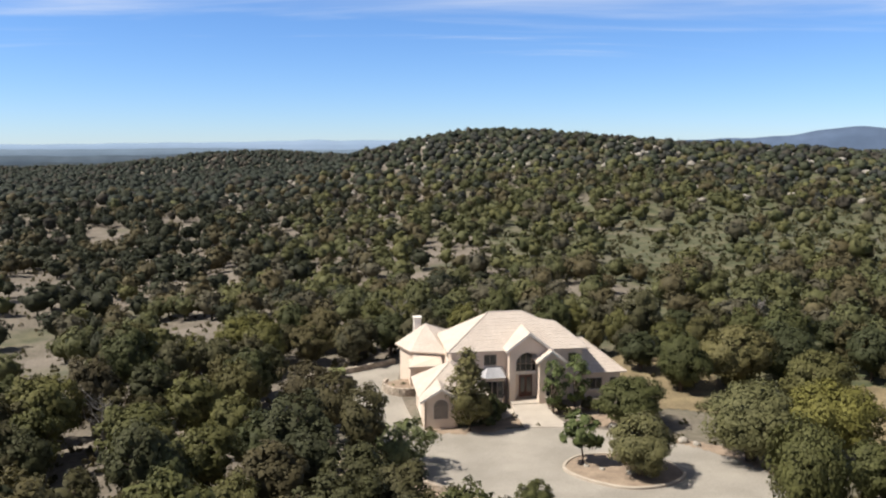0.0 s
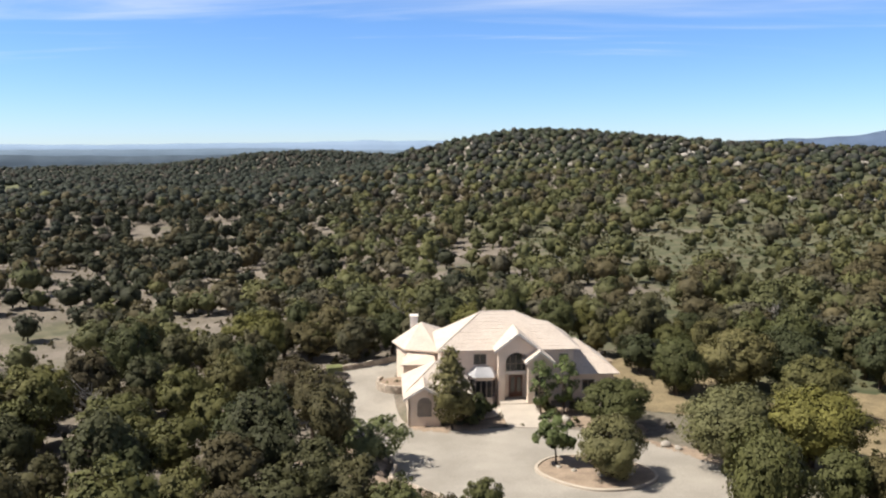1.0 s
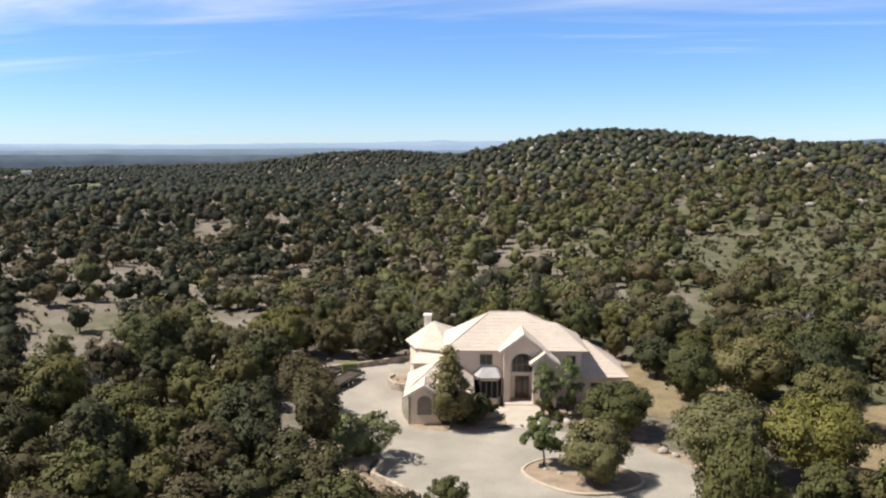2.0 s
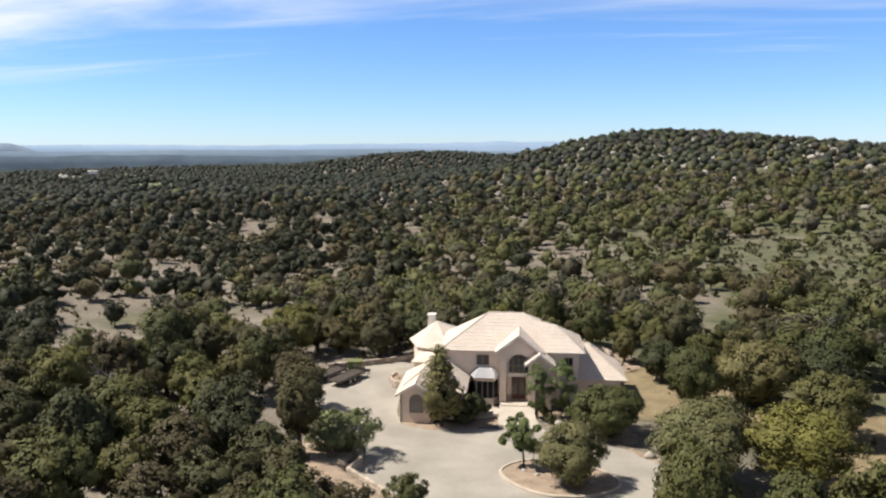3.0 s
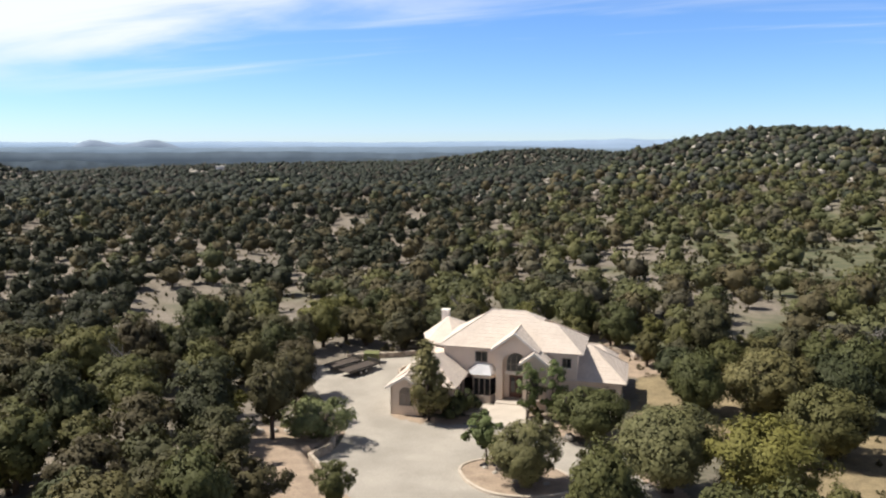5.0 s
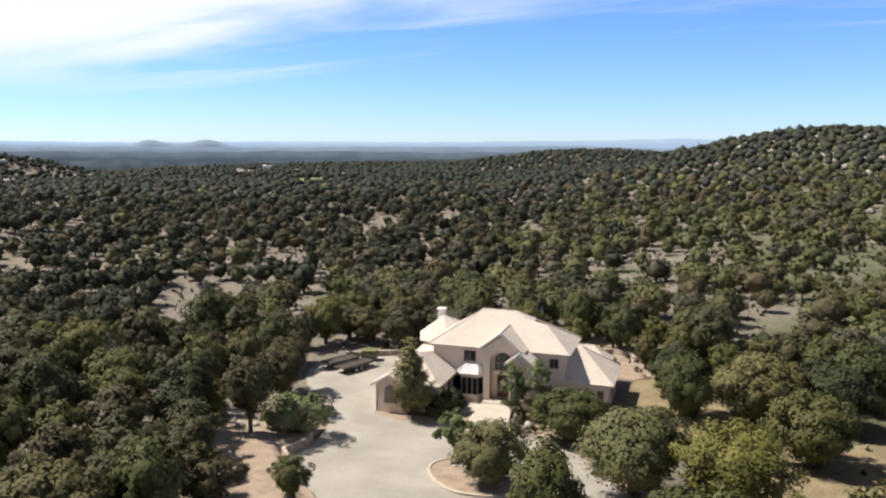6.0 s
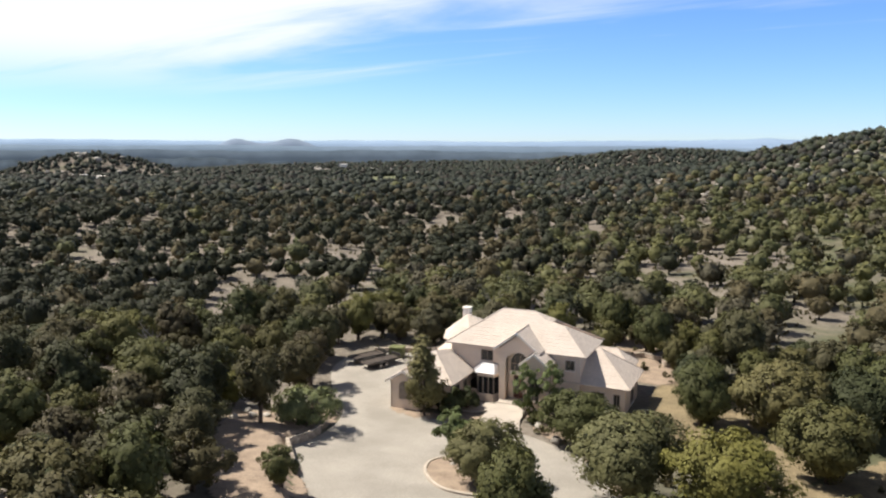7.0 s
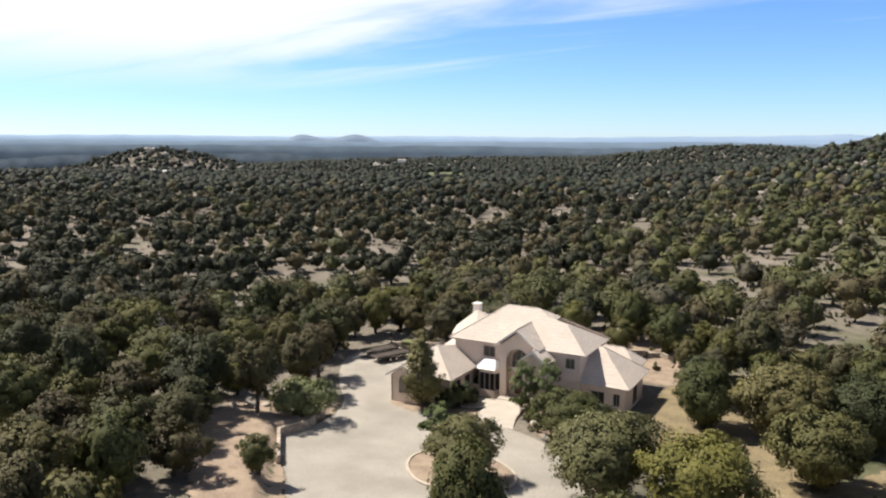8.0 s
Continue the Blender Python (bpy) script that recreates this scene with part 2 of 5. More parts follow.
def ground_material():
    m = surface("dry_grass_and_soil", (0.20, 0.172, 0.142), (0.135, 0.117, 0.092), 0.95, 0.11, 1.6, 0.5, 0.15, mottle=0.28)
    nd, ln = m.node_tree.nodes, m.node_tree.links
    b = nd["Principled BSDF"]
    hs = b.inputs["Base Color"].links[0].from_node
    geo = nd.new("ShaderNodeNewGeometry")
    n = nd.new("ShaderNodeTexNoise")
    n.inputs["Scale"].default_value, n.inputs["Detail"].default_value = 0.025, 5.0
    ln.new(geo.outputs["Position"], n.inputs["Vector"])
    mr = nd.new("ShaderNodeMapRange")
    mr.inputs[1].default_value, mr.inputs[2].default_value = 0.56, 0.70
    # the eastern slope is grassier
    sep = nd.new("ShaderNodeSeparateXYZ")
    ln.new(geo.outputs["Position"], sep.inputs[0])
    east = nd.new("ShaderNodeMapRange")
    east.inputs[1].default_value, east.inputs[2].default_value = -30, 60
    east.inputs[3].default_value, east.inputs[4].default_value = 0.0, 0.27
    ln.new(sep.outputs[0], east.inputs[0])
    add = nd.new("ShaderNodeMath")
    ln.new(n.outputs[0], add.inputs[0])
    ln.new(east.outputs[0], add.inputs[1])
    ln.new(add.outputs[0], mr.inputs[0])
    mix = nd.new("ShaderNodeMix")
    mix.data_type = "RGBA"
    ln.new(mr.outputs[0], mix.inputs[0])
    ln.new(hs.outputs[0], mix.inputs[6])
    # grass: green and straw-coloured patches
    n2 = nd.new("ShaderNodeTexNoise")
    n2.inputs["Scale"].default_value, n2.inputs["Detail"].default_value = 0.3, 6.0
    ln.new(geo.outputs["Position"], n2.inputs["Vector"])
    mr2 = nd.new("ShaderNodeMapRange")
    mr2.inputs[1].default_value, mr2.inputs[2].default_value = 0.38, 0.62
    ln.new(n2.outputs[0], mr2.inputs[0])
    grass = nd.new("ShaderNodeMix")
    grass.data_type = "RGBA"
    ln.new(mr2.outputs[0], grass.inputs[0])
    grass.inputs[6].default_value, grass.inputs[7].default_value = (0.062, 0.072, 0.036, 1), (0.125, 0.118, 0.070, 1)
    ln.new(grass.outputs[2], mix.inputs[7])
    ln.new(mix.outputs[2], b.inputs["Base Color"])
    return m


M_GROUND = ground_material()

# ---- mesh helpers ----


def part(name, bm, material, parent=None, label=""):
    me = bpy.data.meshes.new(name)
    bmesh.ops.recalc_face_normals(bm, faces=bm.faces[:])
    bm.to_mesh(me)
    bm.free()
    me.materials.append(material)
    ob = new(name, me)
    if parent is not None:
        ob.parent = parent
    if label:
        tagged(ob, label)
    return ob


def raw(name, verts, faces, material, parent=None, normals=None):
    """A mesh from arrays of vertices and equal-sided faces, with the crown's own rounding where normals are given."""
    me = bpy.data.meshes.new(name)
    v, f = np.asarray(verts, np.float32), np.asarray(faces, np.int32)
    me.vertices.add(len(v))
    me.vertices.foreach_set("co", v.ravel())
    me.loops.add(f.size)
    me.loops.foreach_set("vertex_index", f.ravel())
    me.polygons.add(len(f))
    me.polygons.foreach_set("loop_start", np.arange(0, f.size, f.shape[1], dtype=np.int32))
    me.update(calc_edges=True)
    if normals is not None:
        me.normals_split_custom_set_from_vertices(np.asarray(normals, np.float32))
    me.materials.append(material)
    ob = new(name, me)
    if parent is not None:
        ob.parent = parent
    return ob


def box(bm, x0, x1, y0, y1, z0, z1, bevel=0.0):
    vs = [bm.verts.new((x, y, z)) for z in (z0, z1) for x, y in ((x0, y0), (x1, y0), (x1, y1), (x0, y1))]
    for q in ((3, 2, 1, 0), (4, 5, 6, 7), (0, 1, 5, 4), (1, 2, 6, 5), (2, 3, 7, 6), (3, 0, 4, 7)):
        bm.faces.new([vs[i] for i in q])
    if bevel:
        es = list({e for v in vs for e in v.link_edges})
        bmesh.ops.bevel(bm, geom=es, offset=bevel, segments=1, affect="EDGES")
    return bm


def boxed(*a, bevel=0.0):
    return box(bmesh.new(), *a, bevel=bevel)


def prism(bm, ring, axis, a, b):
    """A plate from a ring of 2D points: axis 'y' takes (x, z), axis 'x' takes (y, z), axis 'z' takes (x, y)."""
    def put(p, d):
        return {"y": (p[0], d, p[1]), "x": (d, p[0], p[1]), "z": (p[0], p[1], d)}[axis]
    lo, hi = [bm.verts.new(put(p, a)) for p in ring], [bm.verts.new(put(p, b)) for p in ring]
    bm.faces.new(lo), bm.faces.new(hi[::-1])
    for i in range(len(ring)):
        j = (i + 1) % len(ring)
        bm.faces.new((lo[i], lo[j], hi[j], hi[i]))
    return bm


def tube(verts, faces, pts, radii, sides=6):
    """Adds a tapered tube along pts to lists of vertices and quads."""
    base = len(verts)
    for i, (p, r) in enumerate(zip(pts, radii)):
        d = Vector(pts[min(i + 1, len(pts) - 1)]) - Vector(pts[max(i - 1, 0)])
        q = d.to_track_quat("Z", "Y")
        for k in range(sides):
            a = 2 * math.pi * k / sides
            verts.append(tuple(Vector(p) + q @ Vector((r * math.cos(a), r * math.sin(a), 0))))
    for i in range(len(pts) - 1):
        for k in range(sides):
            l = (k + 1) % sides
            faces.append((base + i * sides + k, base + i * sides + l, base + (i + 1) * sides + l, base + (i + 1) * sides + k))


# ---- lie of the land ----


def smooth(a, b, v):
    t = np.clip((v - a) / (b - a), 0, 1)
    return t * t * (3 - 2 * t)


def bell(x, y, cx, cy, sx, sy=None, turn=0.0):
    c, s = math.cos(radians(turn)), math.sin(radians(turn))
    dx, dy = x - cx, y - cy
    return np.exp(-((dx * c + dy * s) ** 2 / (2 * sx * sx) + (dy * c - dx * s) ** 2 / (2 * (sy or sx) ** 2)))


def waves(x, y, length, seed):
    """Smooth rolling unevenness in -1..1, from a few crossed waves."""
    r = np.random.RandomState(seed)
    total = 0
    for k in range(7):
        a, ph, w = r.uniform(0, 2 * math.pi), r.uniform(0, 6.28), r.uniform(0.6, 1.6) * 2 * math.pi / length
        total = total + np.sin((x * math.cos(a) + y * math.sin(a)) * w + ph + 0.8 * np.sin(0.37 * w * (x * math.sin(a) - y * math.cos(a)) + ph))
    return total / 4.0


def wall_line(y):
    """Where the retaining wall's foot runs beside the drive."""
    return np.where(y < 58, -1.5 + (58 - y) * 1.0, np.where(y < 61.5, -1.5, -1.5 - (y - 61.5) * 0.42))


def incline(y):
    """The yard climbs gently away from the house front."""
    r = 70.0 - np.clip(y, 28, 200)
    return 0.095 * (np.sqrt(r * r + 6.0) + r) / 2


def land(x, y):
    x, y = np.asarray(x, float), np.asarray(y, float)
    away = np.hypot(x - 8, (y - 76) * 0.9)
    out = smooth(34, 95, away)
    far = np.hypot(x, y)
    h = -6.0 * bell(x, y, -110, 215, 85, 110) - 16 * bell(x, y, -520, 820, 260) - 3 * bell(x, y, -60, 120, 30)
    h = h + 28 * bell(x, y, -690, 500, 40, 56) - 34 * bell(x, y, -1080, 470, 240, 330) + 10 * bell(x, y, -480, 650, 110, 70)
    h = h + 33 * bell(x, y, 42, 600, 90, 150, 6) + 11 * bell(x, y, 215, 500, 85, 110) + 13 * bell(x, y, 390, 560, 140)
    h = h + 19 * bell(x, y, -275, 1060, 110, 130) + 5 * bell(x, y, -80, 900, 150)
    h = h + 1.3 * waves(x, y, 90, 3) + 2.0 * waves(x, y, 330, 5) * smooth(150, 400, far)
    h = h - 50 * smooth(1100, 2300, far)
    h = h * out + incline(y) * smooth(-70, -15, x) * smooth(95, 45, x) * smooth(-20, 30, y)
    # bank behind the retaining wall
    bank = smooth(0.15, 1.0, wall_line(y) - x) * smooth(76, 66, y) * smooth(40, 49, y)
    return h + bank * (0.75 - 0.05 * np.clip(y - 58, 0, 12)) * smooth(-45, -9, x)


def build_ground():
    n = 300
    s = np.linspace(-1, 1, n)
    g = np.sign(s) * (90 * np.abs(s) + 5200 * np.abs(s) ** 5)
    X, Y = np.meshgrid(g + 0.0, g + 75.0)
    v = np.stack([X.ravel(), Y.ravel(), land(X, Y).ravel()], 1)
    i = np.arange(n * n).reshape(n, n)
    f = np.stack([i[:-1, :-1].ravel(), i[:-1, 1:].ravel(), i[1:, 1:].ravel(), i[1:, :-1].ravel()], 1)
    ob = raw("ground", v, f, M_GROUND)
    ob.data.shade_smooth()
    tagged(ob, "dry grass and pale bare soil rolling to the horizon", "ground", kind="structure")


build_ground()


def spline(ring, n=8):
    """A closed smooth outline through a ring of points."""
    out, m = [], len(ring)
    for i in range(m):
        p0, p1, p2, p3 = (Vector(ring[(i + k) % m]) for k in (-1, 0, 1, 2))
        for k in range(n):
            t = k / n
            out.append(0.5 * (2 * p1 + (p2 - p0) * t + (2 * p0 - 5 * p1 + 4 * p2 - p3) * t * t + (3 * p1 - p0 - 3 * p2 + p3) * t ** 3))
    return out


def sheet(name, ring, lift, thick, material, label, category, n=8):
    """A layer with a smooth outline that lies on the land."""
    bm = bmesh.new()
    pts = [Vector((p.x, p.y, 0)) for p in spline(ring, n)]
    top = [bm.verts.new(p) for p in pts]
    for tri in tessellate_polygon([pts]):
        bm.faces.new([top[i] for i in tri])
    y0, y1 = min(p.y for p in pts), max(p.y for p in pts)
    for k in range(1, int((y1 - y0) / 1.5) + 1):
        bmesh.ops.bisect_plane(bm, geom=bm.verts[:] + bm.edges[:] + bm.faces[:], plane_co=(0, y0 + 1.5 * k, 0), plane_no=(0, 1, 0))
    rim = [e for e in bm.edges if len(e.link_faces) == 1]
    made = bmesh.ops.extrude_edge_only(bm, edges=rim)
    low = {v for v in made["geom"] if isinstance(v, bmesh.types.BMVert)}
    for v in bm.verts:
        v.co.z = float(land(v.co.x, v.co.y)) + lift - (thick if v in low else 0)
    ob = part(name, bm, material)
    return tagged(ob, label, category, kind="structure")


DRIVE = [(-16.5, 89.6), (-6, 97), (-5.4, 91), (-4.6, 84), (-2.2, 75), (2.5, 73.2), (8.2, 74.5), (13.6, 74.4), (18, 73), (22, 71),
         (26, 66.5), (27.5, 60), (25.5, 52), (22, 44), (20, 30), (15, 30), (12.6, 45), (8.2, 50), (3.9, 53.6), (-1.0, 57.8), (-1.4, 61.5), (-2.8, 66), (-5.5, 70.5), (-9.8, 74.2), (-14.8, 79.6), (-17.4, 84.5)]
sheet("road", DRIVE, 0.03, 0.5, M_DRIVE, "pale gravel driveway and turning circle before the house", "driveway")

# ---- the house ----
# House axes: u along the front, v into the depth.
house = new("house")
house.matrix_world = pose(6.7, 80.8, 0, 0, 0, 8)
tagged(house, "cream stucco two-storey house with pale tile hip roofs on the gravel", "house")


def weld(bm):
    """Joins touching blocks into one skin without inner faces."""
    bmesh.ops.remove_doubles(bm, verts=bm.verts[:], dist=0.001)
    seen = {}
    for f in bm.faces:
        c = f.calc_center_median()
        seen.setdefault((round(c.x, 3), round(c.y, 3), round(c.z, 3)), []).append(f)
    bmesh.ops.delete(bm, geom=[f for fs in seen.values() if len(fs) > 1 for f in fs], context="FACES")
    return bm


def wall(u0, u1, v0, v1, z0, z1, holes=(), face="v", name="wall"):
    """A wall between two corners with rectangular holes (a0, a1, z0, z1) along its length."""
    bm = bmesh.new()
    a0, a1 = (u0, u1) if face == "v" else (v0, v1)
    xs = sorted({a0, a1, *[h[0] for h in holes], *[h[1] for h in holes]})
    zs = sorted({z0, z1, *[h[2] for h in holes], *[h[3] for h in holes]})
    for p, q in zip(xs, xs[1:]):
        for r, s in zip(zs, zs[1:]):
            mx, mz = (p + q) / 2, (r + s) / 2
            if any(h[0] < mx < h[1] and h[2] < mz < h[3] for h in holes):
                continue
            if face == "v":
                box(bm, p, q, v0, v1, r, s)
            else:
                box(bm, u0, u1, p, q, r, s)
    return part(name, weld(bm), M_STUCCO, house)


def window(a0, a1, z0, z1, at, face="v", side=-1, bars=(1, 1), arch=False, name="window"):
    """A window in a wall face at the given depth; side: which way it looks along that axis."""
    w = 0.07
    bm = bmesh.new()

    def bx(b, p, q, d0, d1, r, s):
        lo, hi = sorted((at + side * d0, at + side * d1))
        if face == "v":
            box(b, p, q, lo, hi, r, s)
        else:
            box(b, lo, hi, p, q, r, s)
    for p, q, r, s in ((a0, a0 + w, z0, z1), (a1 - w, a1, z0, z1), (a0 + w, a1 - w, z0, z0 + w), (a0 + w, a1 - w, z1 - w, z1)):
        bx(bm, p, q, -0.16, 0.03, r, s)
    for i in range(1, bars[0] + 1):
        c = a0 + (a1 - a0) * i / (bars[0] + 1)
        bx(bm, c - 0.025, c + 0.025, -0.13, -0.04, z0 + w, z1 - w)
    win = part(name, bm, M_FRAME, house, "dark glazed window with a pale frame")
    bm = bmesh.new()
    bx(bm, a0 + w, a1 - w, -0.11, -0.09, z0 + w, z1 - w)
    part("pane", bm, M_GLASS, win)
    bm = bmesh.new()
    bx(bm, a0 - 0.08, a1 + 0.08, -0.02, 0.10, z0 - 0.1, z0 - 0.002)
    part("sill", bm, M_TRIM, win)
    return win


def slope(eave_a, eave_b, top_b, top_a, parent, drop=0.13, run=0.5, bend=()):
    """One roof slope of overlapping tile courses, from the eave line up to the top line (or point)."""
    ea, eb, tb, ta = (Vector(p) for p in (eave_a, eave_b, top_b, top_a))
    n = (eb - ea).cross(ta - ea if (ta - ea).length > 0 else tb - ea).normalized()
    if n.z < 0:
        n = -n
    lift = 0.018
    along = (eb - ea).normalized()
    rise = ((ta + tb) / 2 - ea)
    rise = rise - along * rise.dot(along)
    rows = max(2, round(rise.length / run))
    verts, faces = [], []
    k = max(1, round((eb - ea).length / 1.5))
    for i in range(rows + 1):
        l, r = ea.lerp(ta, i / rows), eb.lerp(tb, i / rows)
        if bend:  # the side line steps in at a shoulder part of the way up
            s, shoulder, inner = bend
            r = eb.lerp(Vector(shoulder), i / rows / s) if i / rows <= s else Vector(inner).lerp(tb, (i / rows - s) / (1 - s))
        for up in ((0.0, lift) if i < rows else (0.012,)):
            for j in range(k + 1):
                verts.append(l.lerp(r, j / k) + n * (up + 0.008 * math.sin(7.3 * i + 3.1 * j) * (up > 0.02)))
    w = k + 1
    for i in range(2 * rows):
        for j in range(k):
            faces.append((i * w + j, i * w + j + 1, (i + 1) * w + j + 1, (i + 1) * w + j))
    ob = raw("roof_slope", verts, faces, M_TILE, parent)
    ob.data.shade_flat()
    # solid deck under the tiles
    bm = bmesh.new()
    dn = Vector((0, 0, -drop))
    ring = [ea, eb, tb, ta] if (tb - ta).length > 0.01 else [ea, eb, ta]
    if bend:
        ring = [ea, eb, Vector(bend[1]), Vector(bend[2]), tb, ta]
    top = [bm.verts.new(p) for p in ring]
    low = [bm.verts.new(p + dn) for p in ring]
    bm.faces.new(top), bm.faces.new(low[::-1])
    for i in range(len(ring)):
        j = (i + 1) % len(ring)
        bm.faces.new((top[i], top[j], low[j], low[i]))
    part("eave_board", bm, M_STUCCO, parent)
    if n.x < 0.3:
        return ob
    # barrel cover tiles on the right-hand slopes: rounded ribs down the line of fall
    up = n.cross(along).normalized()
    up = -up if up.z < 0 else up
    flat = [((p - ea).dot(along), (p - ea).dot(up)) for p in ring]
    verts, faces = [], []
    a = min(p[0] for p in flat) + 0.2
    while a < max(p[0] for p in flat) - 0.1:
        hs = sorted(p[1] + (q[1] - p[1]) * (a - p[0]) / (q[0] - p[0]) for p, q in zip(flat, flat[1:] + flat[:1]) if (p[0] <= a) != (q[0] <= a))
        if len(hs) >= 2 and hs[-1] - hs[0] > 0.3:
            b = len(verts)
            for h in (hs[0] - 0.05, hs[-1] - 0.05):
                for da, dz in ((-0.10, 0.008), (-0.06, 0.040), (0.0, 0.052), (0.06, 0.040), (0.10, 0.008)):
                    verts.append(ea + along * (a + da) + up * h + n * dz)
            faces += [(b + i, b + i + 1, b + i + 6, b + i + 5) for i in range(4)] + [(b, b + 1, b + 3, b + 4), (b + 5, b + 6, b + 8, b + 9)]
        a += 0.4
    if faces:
        # the dark tone paints shade stripes onto these slopes
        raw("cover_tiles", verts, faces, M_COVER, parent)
    return ob


def ridge_caps(parent, *lines):
    for a, b in lines:
        v, f = [], []
        a, b = Vector(a), Vector(b)
        tube(v, f, [a + Vector((0, 0, 0.02)), b + Vector((0, 0, 0.02))], [0.06, 0.06], 6)
        raw("ridge_cap", v, f, M_TILE, parent)


def hip(name, u0, u1, v0, v1, z, ru0, ru1, rv, rz, skip=""):
    """A hip roof over a rectangle, with its ridge from ru0 to ru1."""
    r = new(name)
    r.parent = house
    a, b, c, d = (u0, v0, z), (u1, v0, z), (u1, v1, z), (u0, v1, z)
    p, q = (ru0, rv, rz), (ru1, rv, rz)
    if "f" not in skip:
        slope(a, b, q, p, r)
    if "b" not in skip:
        slope(c, d, p, q, r)
    if "r" not in skip:
        slope(b, c, q, q, r)
    if "l" not in skip:
        slope(d, a, p, p, r)
    lines = [(p, q)] + [(a, p)] * ("l" not in skip) + [(d, p)] * ("l" not in skip) + [(b, q)] * ("r" not in skip) + [(c, q)] * ("r" not in skip)
    ridge_caps(r, *lines)
    return r


def gable(name, u0, u1, v0, v1, z, rz):
    """A gable roof whose ridge runs along v."""
    r = new(name)
    r.parent = house
    um = (u0 + u1) / 2
    slope((u0, v1, z), (u0, v0, z), (um, v0, rz), (um, v1, rz), r)
    slope((u1, v0, z), (u1, v1, z), (um, v1, rz), (um, v0, rz), r)
    ridge_caps(r, ((um, v0, rz), (um, v1, rz)))
    # rake boards
    for ue in (u0, u1):
        bm = bmesh.new()
        prism(bm, [(ue, z - 0.24), (um, rz - 0.24), (um, rz + 0.02), (ue, z + 0.02)], "y", v0 - 0.05, v0 + 0.002)
        part("rake_board", bm, M_TRIM, r)
    return r


# main block
wall(-5.6, 8.9, 1.55, 1.80, 0.0, 5.86, [(-4.0, -2.2, 0.8, 2.6), (-2.3 + 0.2, -0.7, 4.2, 5.4), (7.3, 8.3, 4.2, 5.3), (2.0, 4.1, 0.6, 4.0)])
window(-2.1, -0.7, 4.2, 5.4, 1.55)
window(7.3, 8.3, 4.2, 5.3, 1.55)
wall(-5.6, 8.9, 8.95, 9.2, 0.0, 5.86, [(-3.5, -1.5, 3.8, 5.2), (2.0, 4.0, 3.8, 5.2)])
window(-3.5, -1.5, 3.8, 5.2, 9.2, side=1)
window(2.0, 4.0, 3.8, 5.2, 9.2, side=1)
wall(-5.6, -5.35, 1.8, 8.95, 0.0, 5.86, [(4.0, 5.2, 4.3, 5.4)], face="u")
window(4.0, 5.2, 4.3, 5.4, -5.6, face="u")
wall(8.65, 8.9, 1.8, 8.95, 0.0, 5.86, face="u")
mr = new("main_roof")
mr.parent = house
EL, ER, PL, PR = (-6.1, 1.1, 5.9), (9.55, 1.1, 5.9), (-0.9, 5.2, 9.32), (2.96, 5.2, 9.32)
SL, SR, SM = (-2.38, 4.04, 8.35), (6.4, 4.04, 8.35), (4.83, 4.04, 8.35)
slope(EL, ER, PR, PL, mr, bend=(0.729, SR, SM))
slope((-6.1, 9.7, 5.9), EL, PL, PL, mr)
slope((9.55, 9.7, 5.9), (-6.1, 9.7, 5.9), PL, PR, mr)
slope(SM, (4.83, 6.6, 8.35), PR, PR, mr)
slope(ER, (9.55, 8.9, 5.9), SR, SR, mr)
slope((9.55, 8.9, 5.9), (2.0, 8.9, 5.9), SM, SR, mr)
ridge_caps(mr, (PL, PR), (EL, PL))

# entrance gable with its tall arch
GU0, GU1 = 0.45, 4.55
wall(GU0, GU0 + 0.7, 0.25, 0.6, 0.0, 6.1, name="gable_pier")
wall(GU1 - 0.7, GU1, 0.25, 0.6, 0.0, 6.1, name="gable_pier")
wall(GU0, GU0 + 0.25, 0.6, 1.55, 0.0, 6.1, face="u", name="gable_side_wall")
wall(GU1 - 0.25, GU1, 0.6, 1.55, 0.0, 6.1, face="u", name="gable_side_wall")


def arch_head(u0, u1, z_spring, z_top, apex, v0, v1):
    """The gable wall over an arched opening."""
    um, r = (u0 + u1) / 2, (u1 - u0) / 2
    bm = bmesh.new()
    arc = [(um - r * math.cos(math.pi * k / 14), z_spring + r * math.sin(math.pi * k / 14)) for k in range(15)]
    lo, hi = [], []
    for u, zz in arc:
        top = z_top + (apex - z_top) * max(0.0, 1 - abs(u - um) / 2.05)
        lo.append((u, zz)), hi.append((u, max(top, zz + 0.05)))
    for i in range(14):
        prism(bm, [lo[i], lo[i + 1], hi[i + 1], hi[i]], "y", v0, v1)
    return part("gable_head", weld(bm), M_STUCCO, house)


arch_head(GU0 + 0.7, GU1 - 0.7, 4.5, 6.1, 7.7, 0.25, 0.6)
for ua, ub in ((GU0, GU0 + 0.7), (GU1 - 0.7, GU1)):
    bm = bmesh.new()
    um = (GU0 + GU1) / 2
    za, zb = (6.1 + 1.6 * (1 - abs(u - um) / 2.05) for u in (ua, ub))
    prism(bm, [(ua, 6.1), (ub, 6.1), (ub, max(zb, 6.12)), (ua, max(za, 6.12))], "y", 0.25, 0.6)
    part("gable_head", bm, M_STUCCO, house)
gable("entrance_roof", -0.05, 5.05, -0.3, 4.2, 6.15, 8.1)
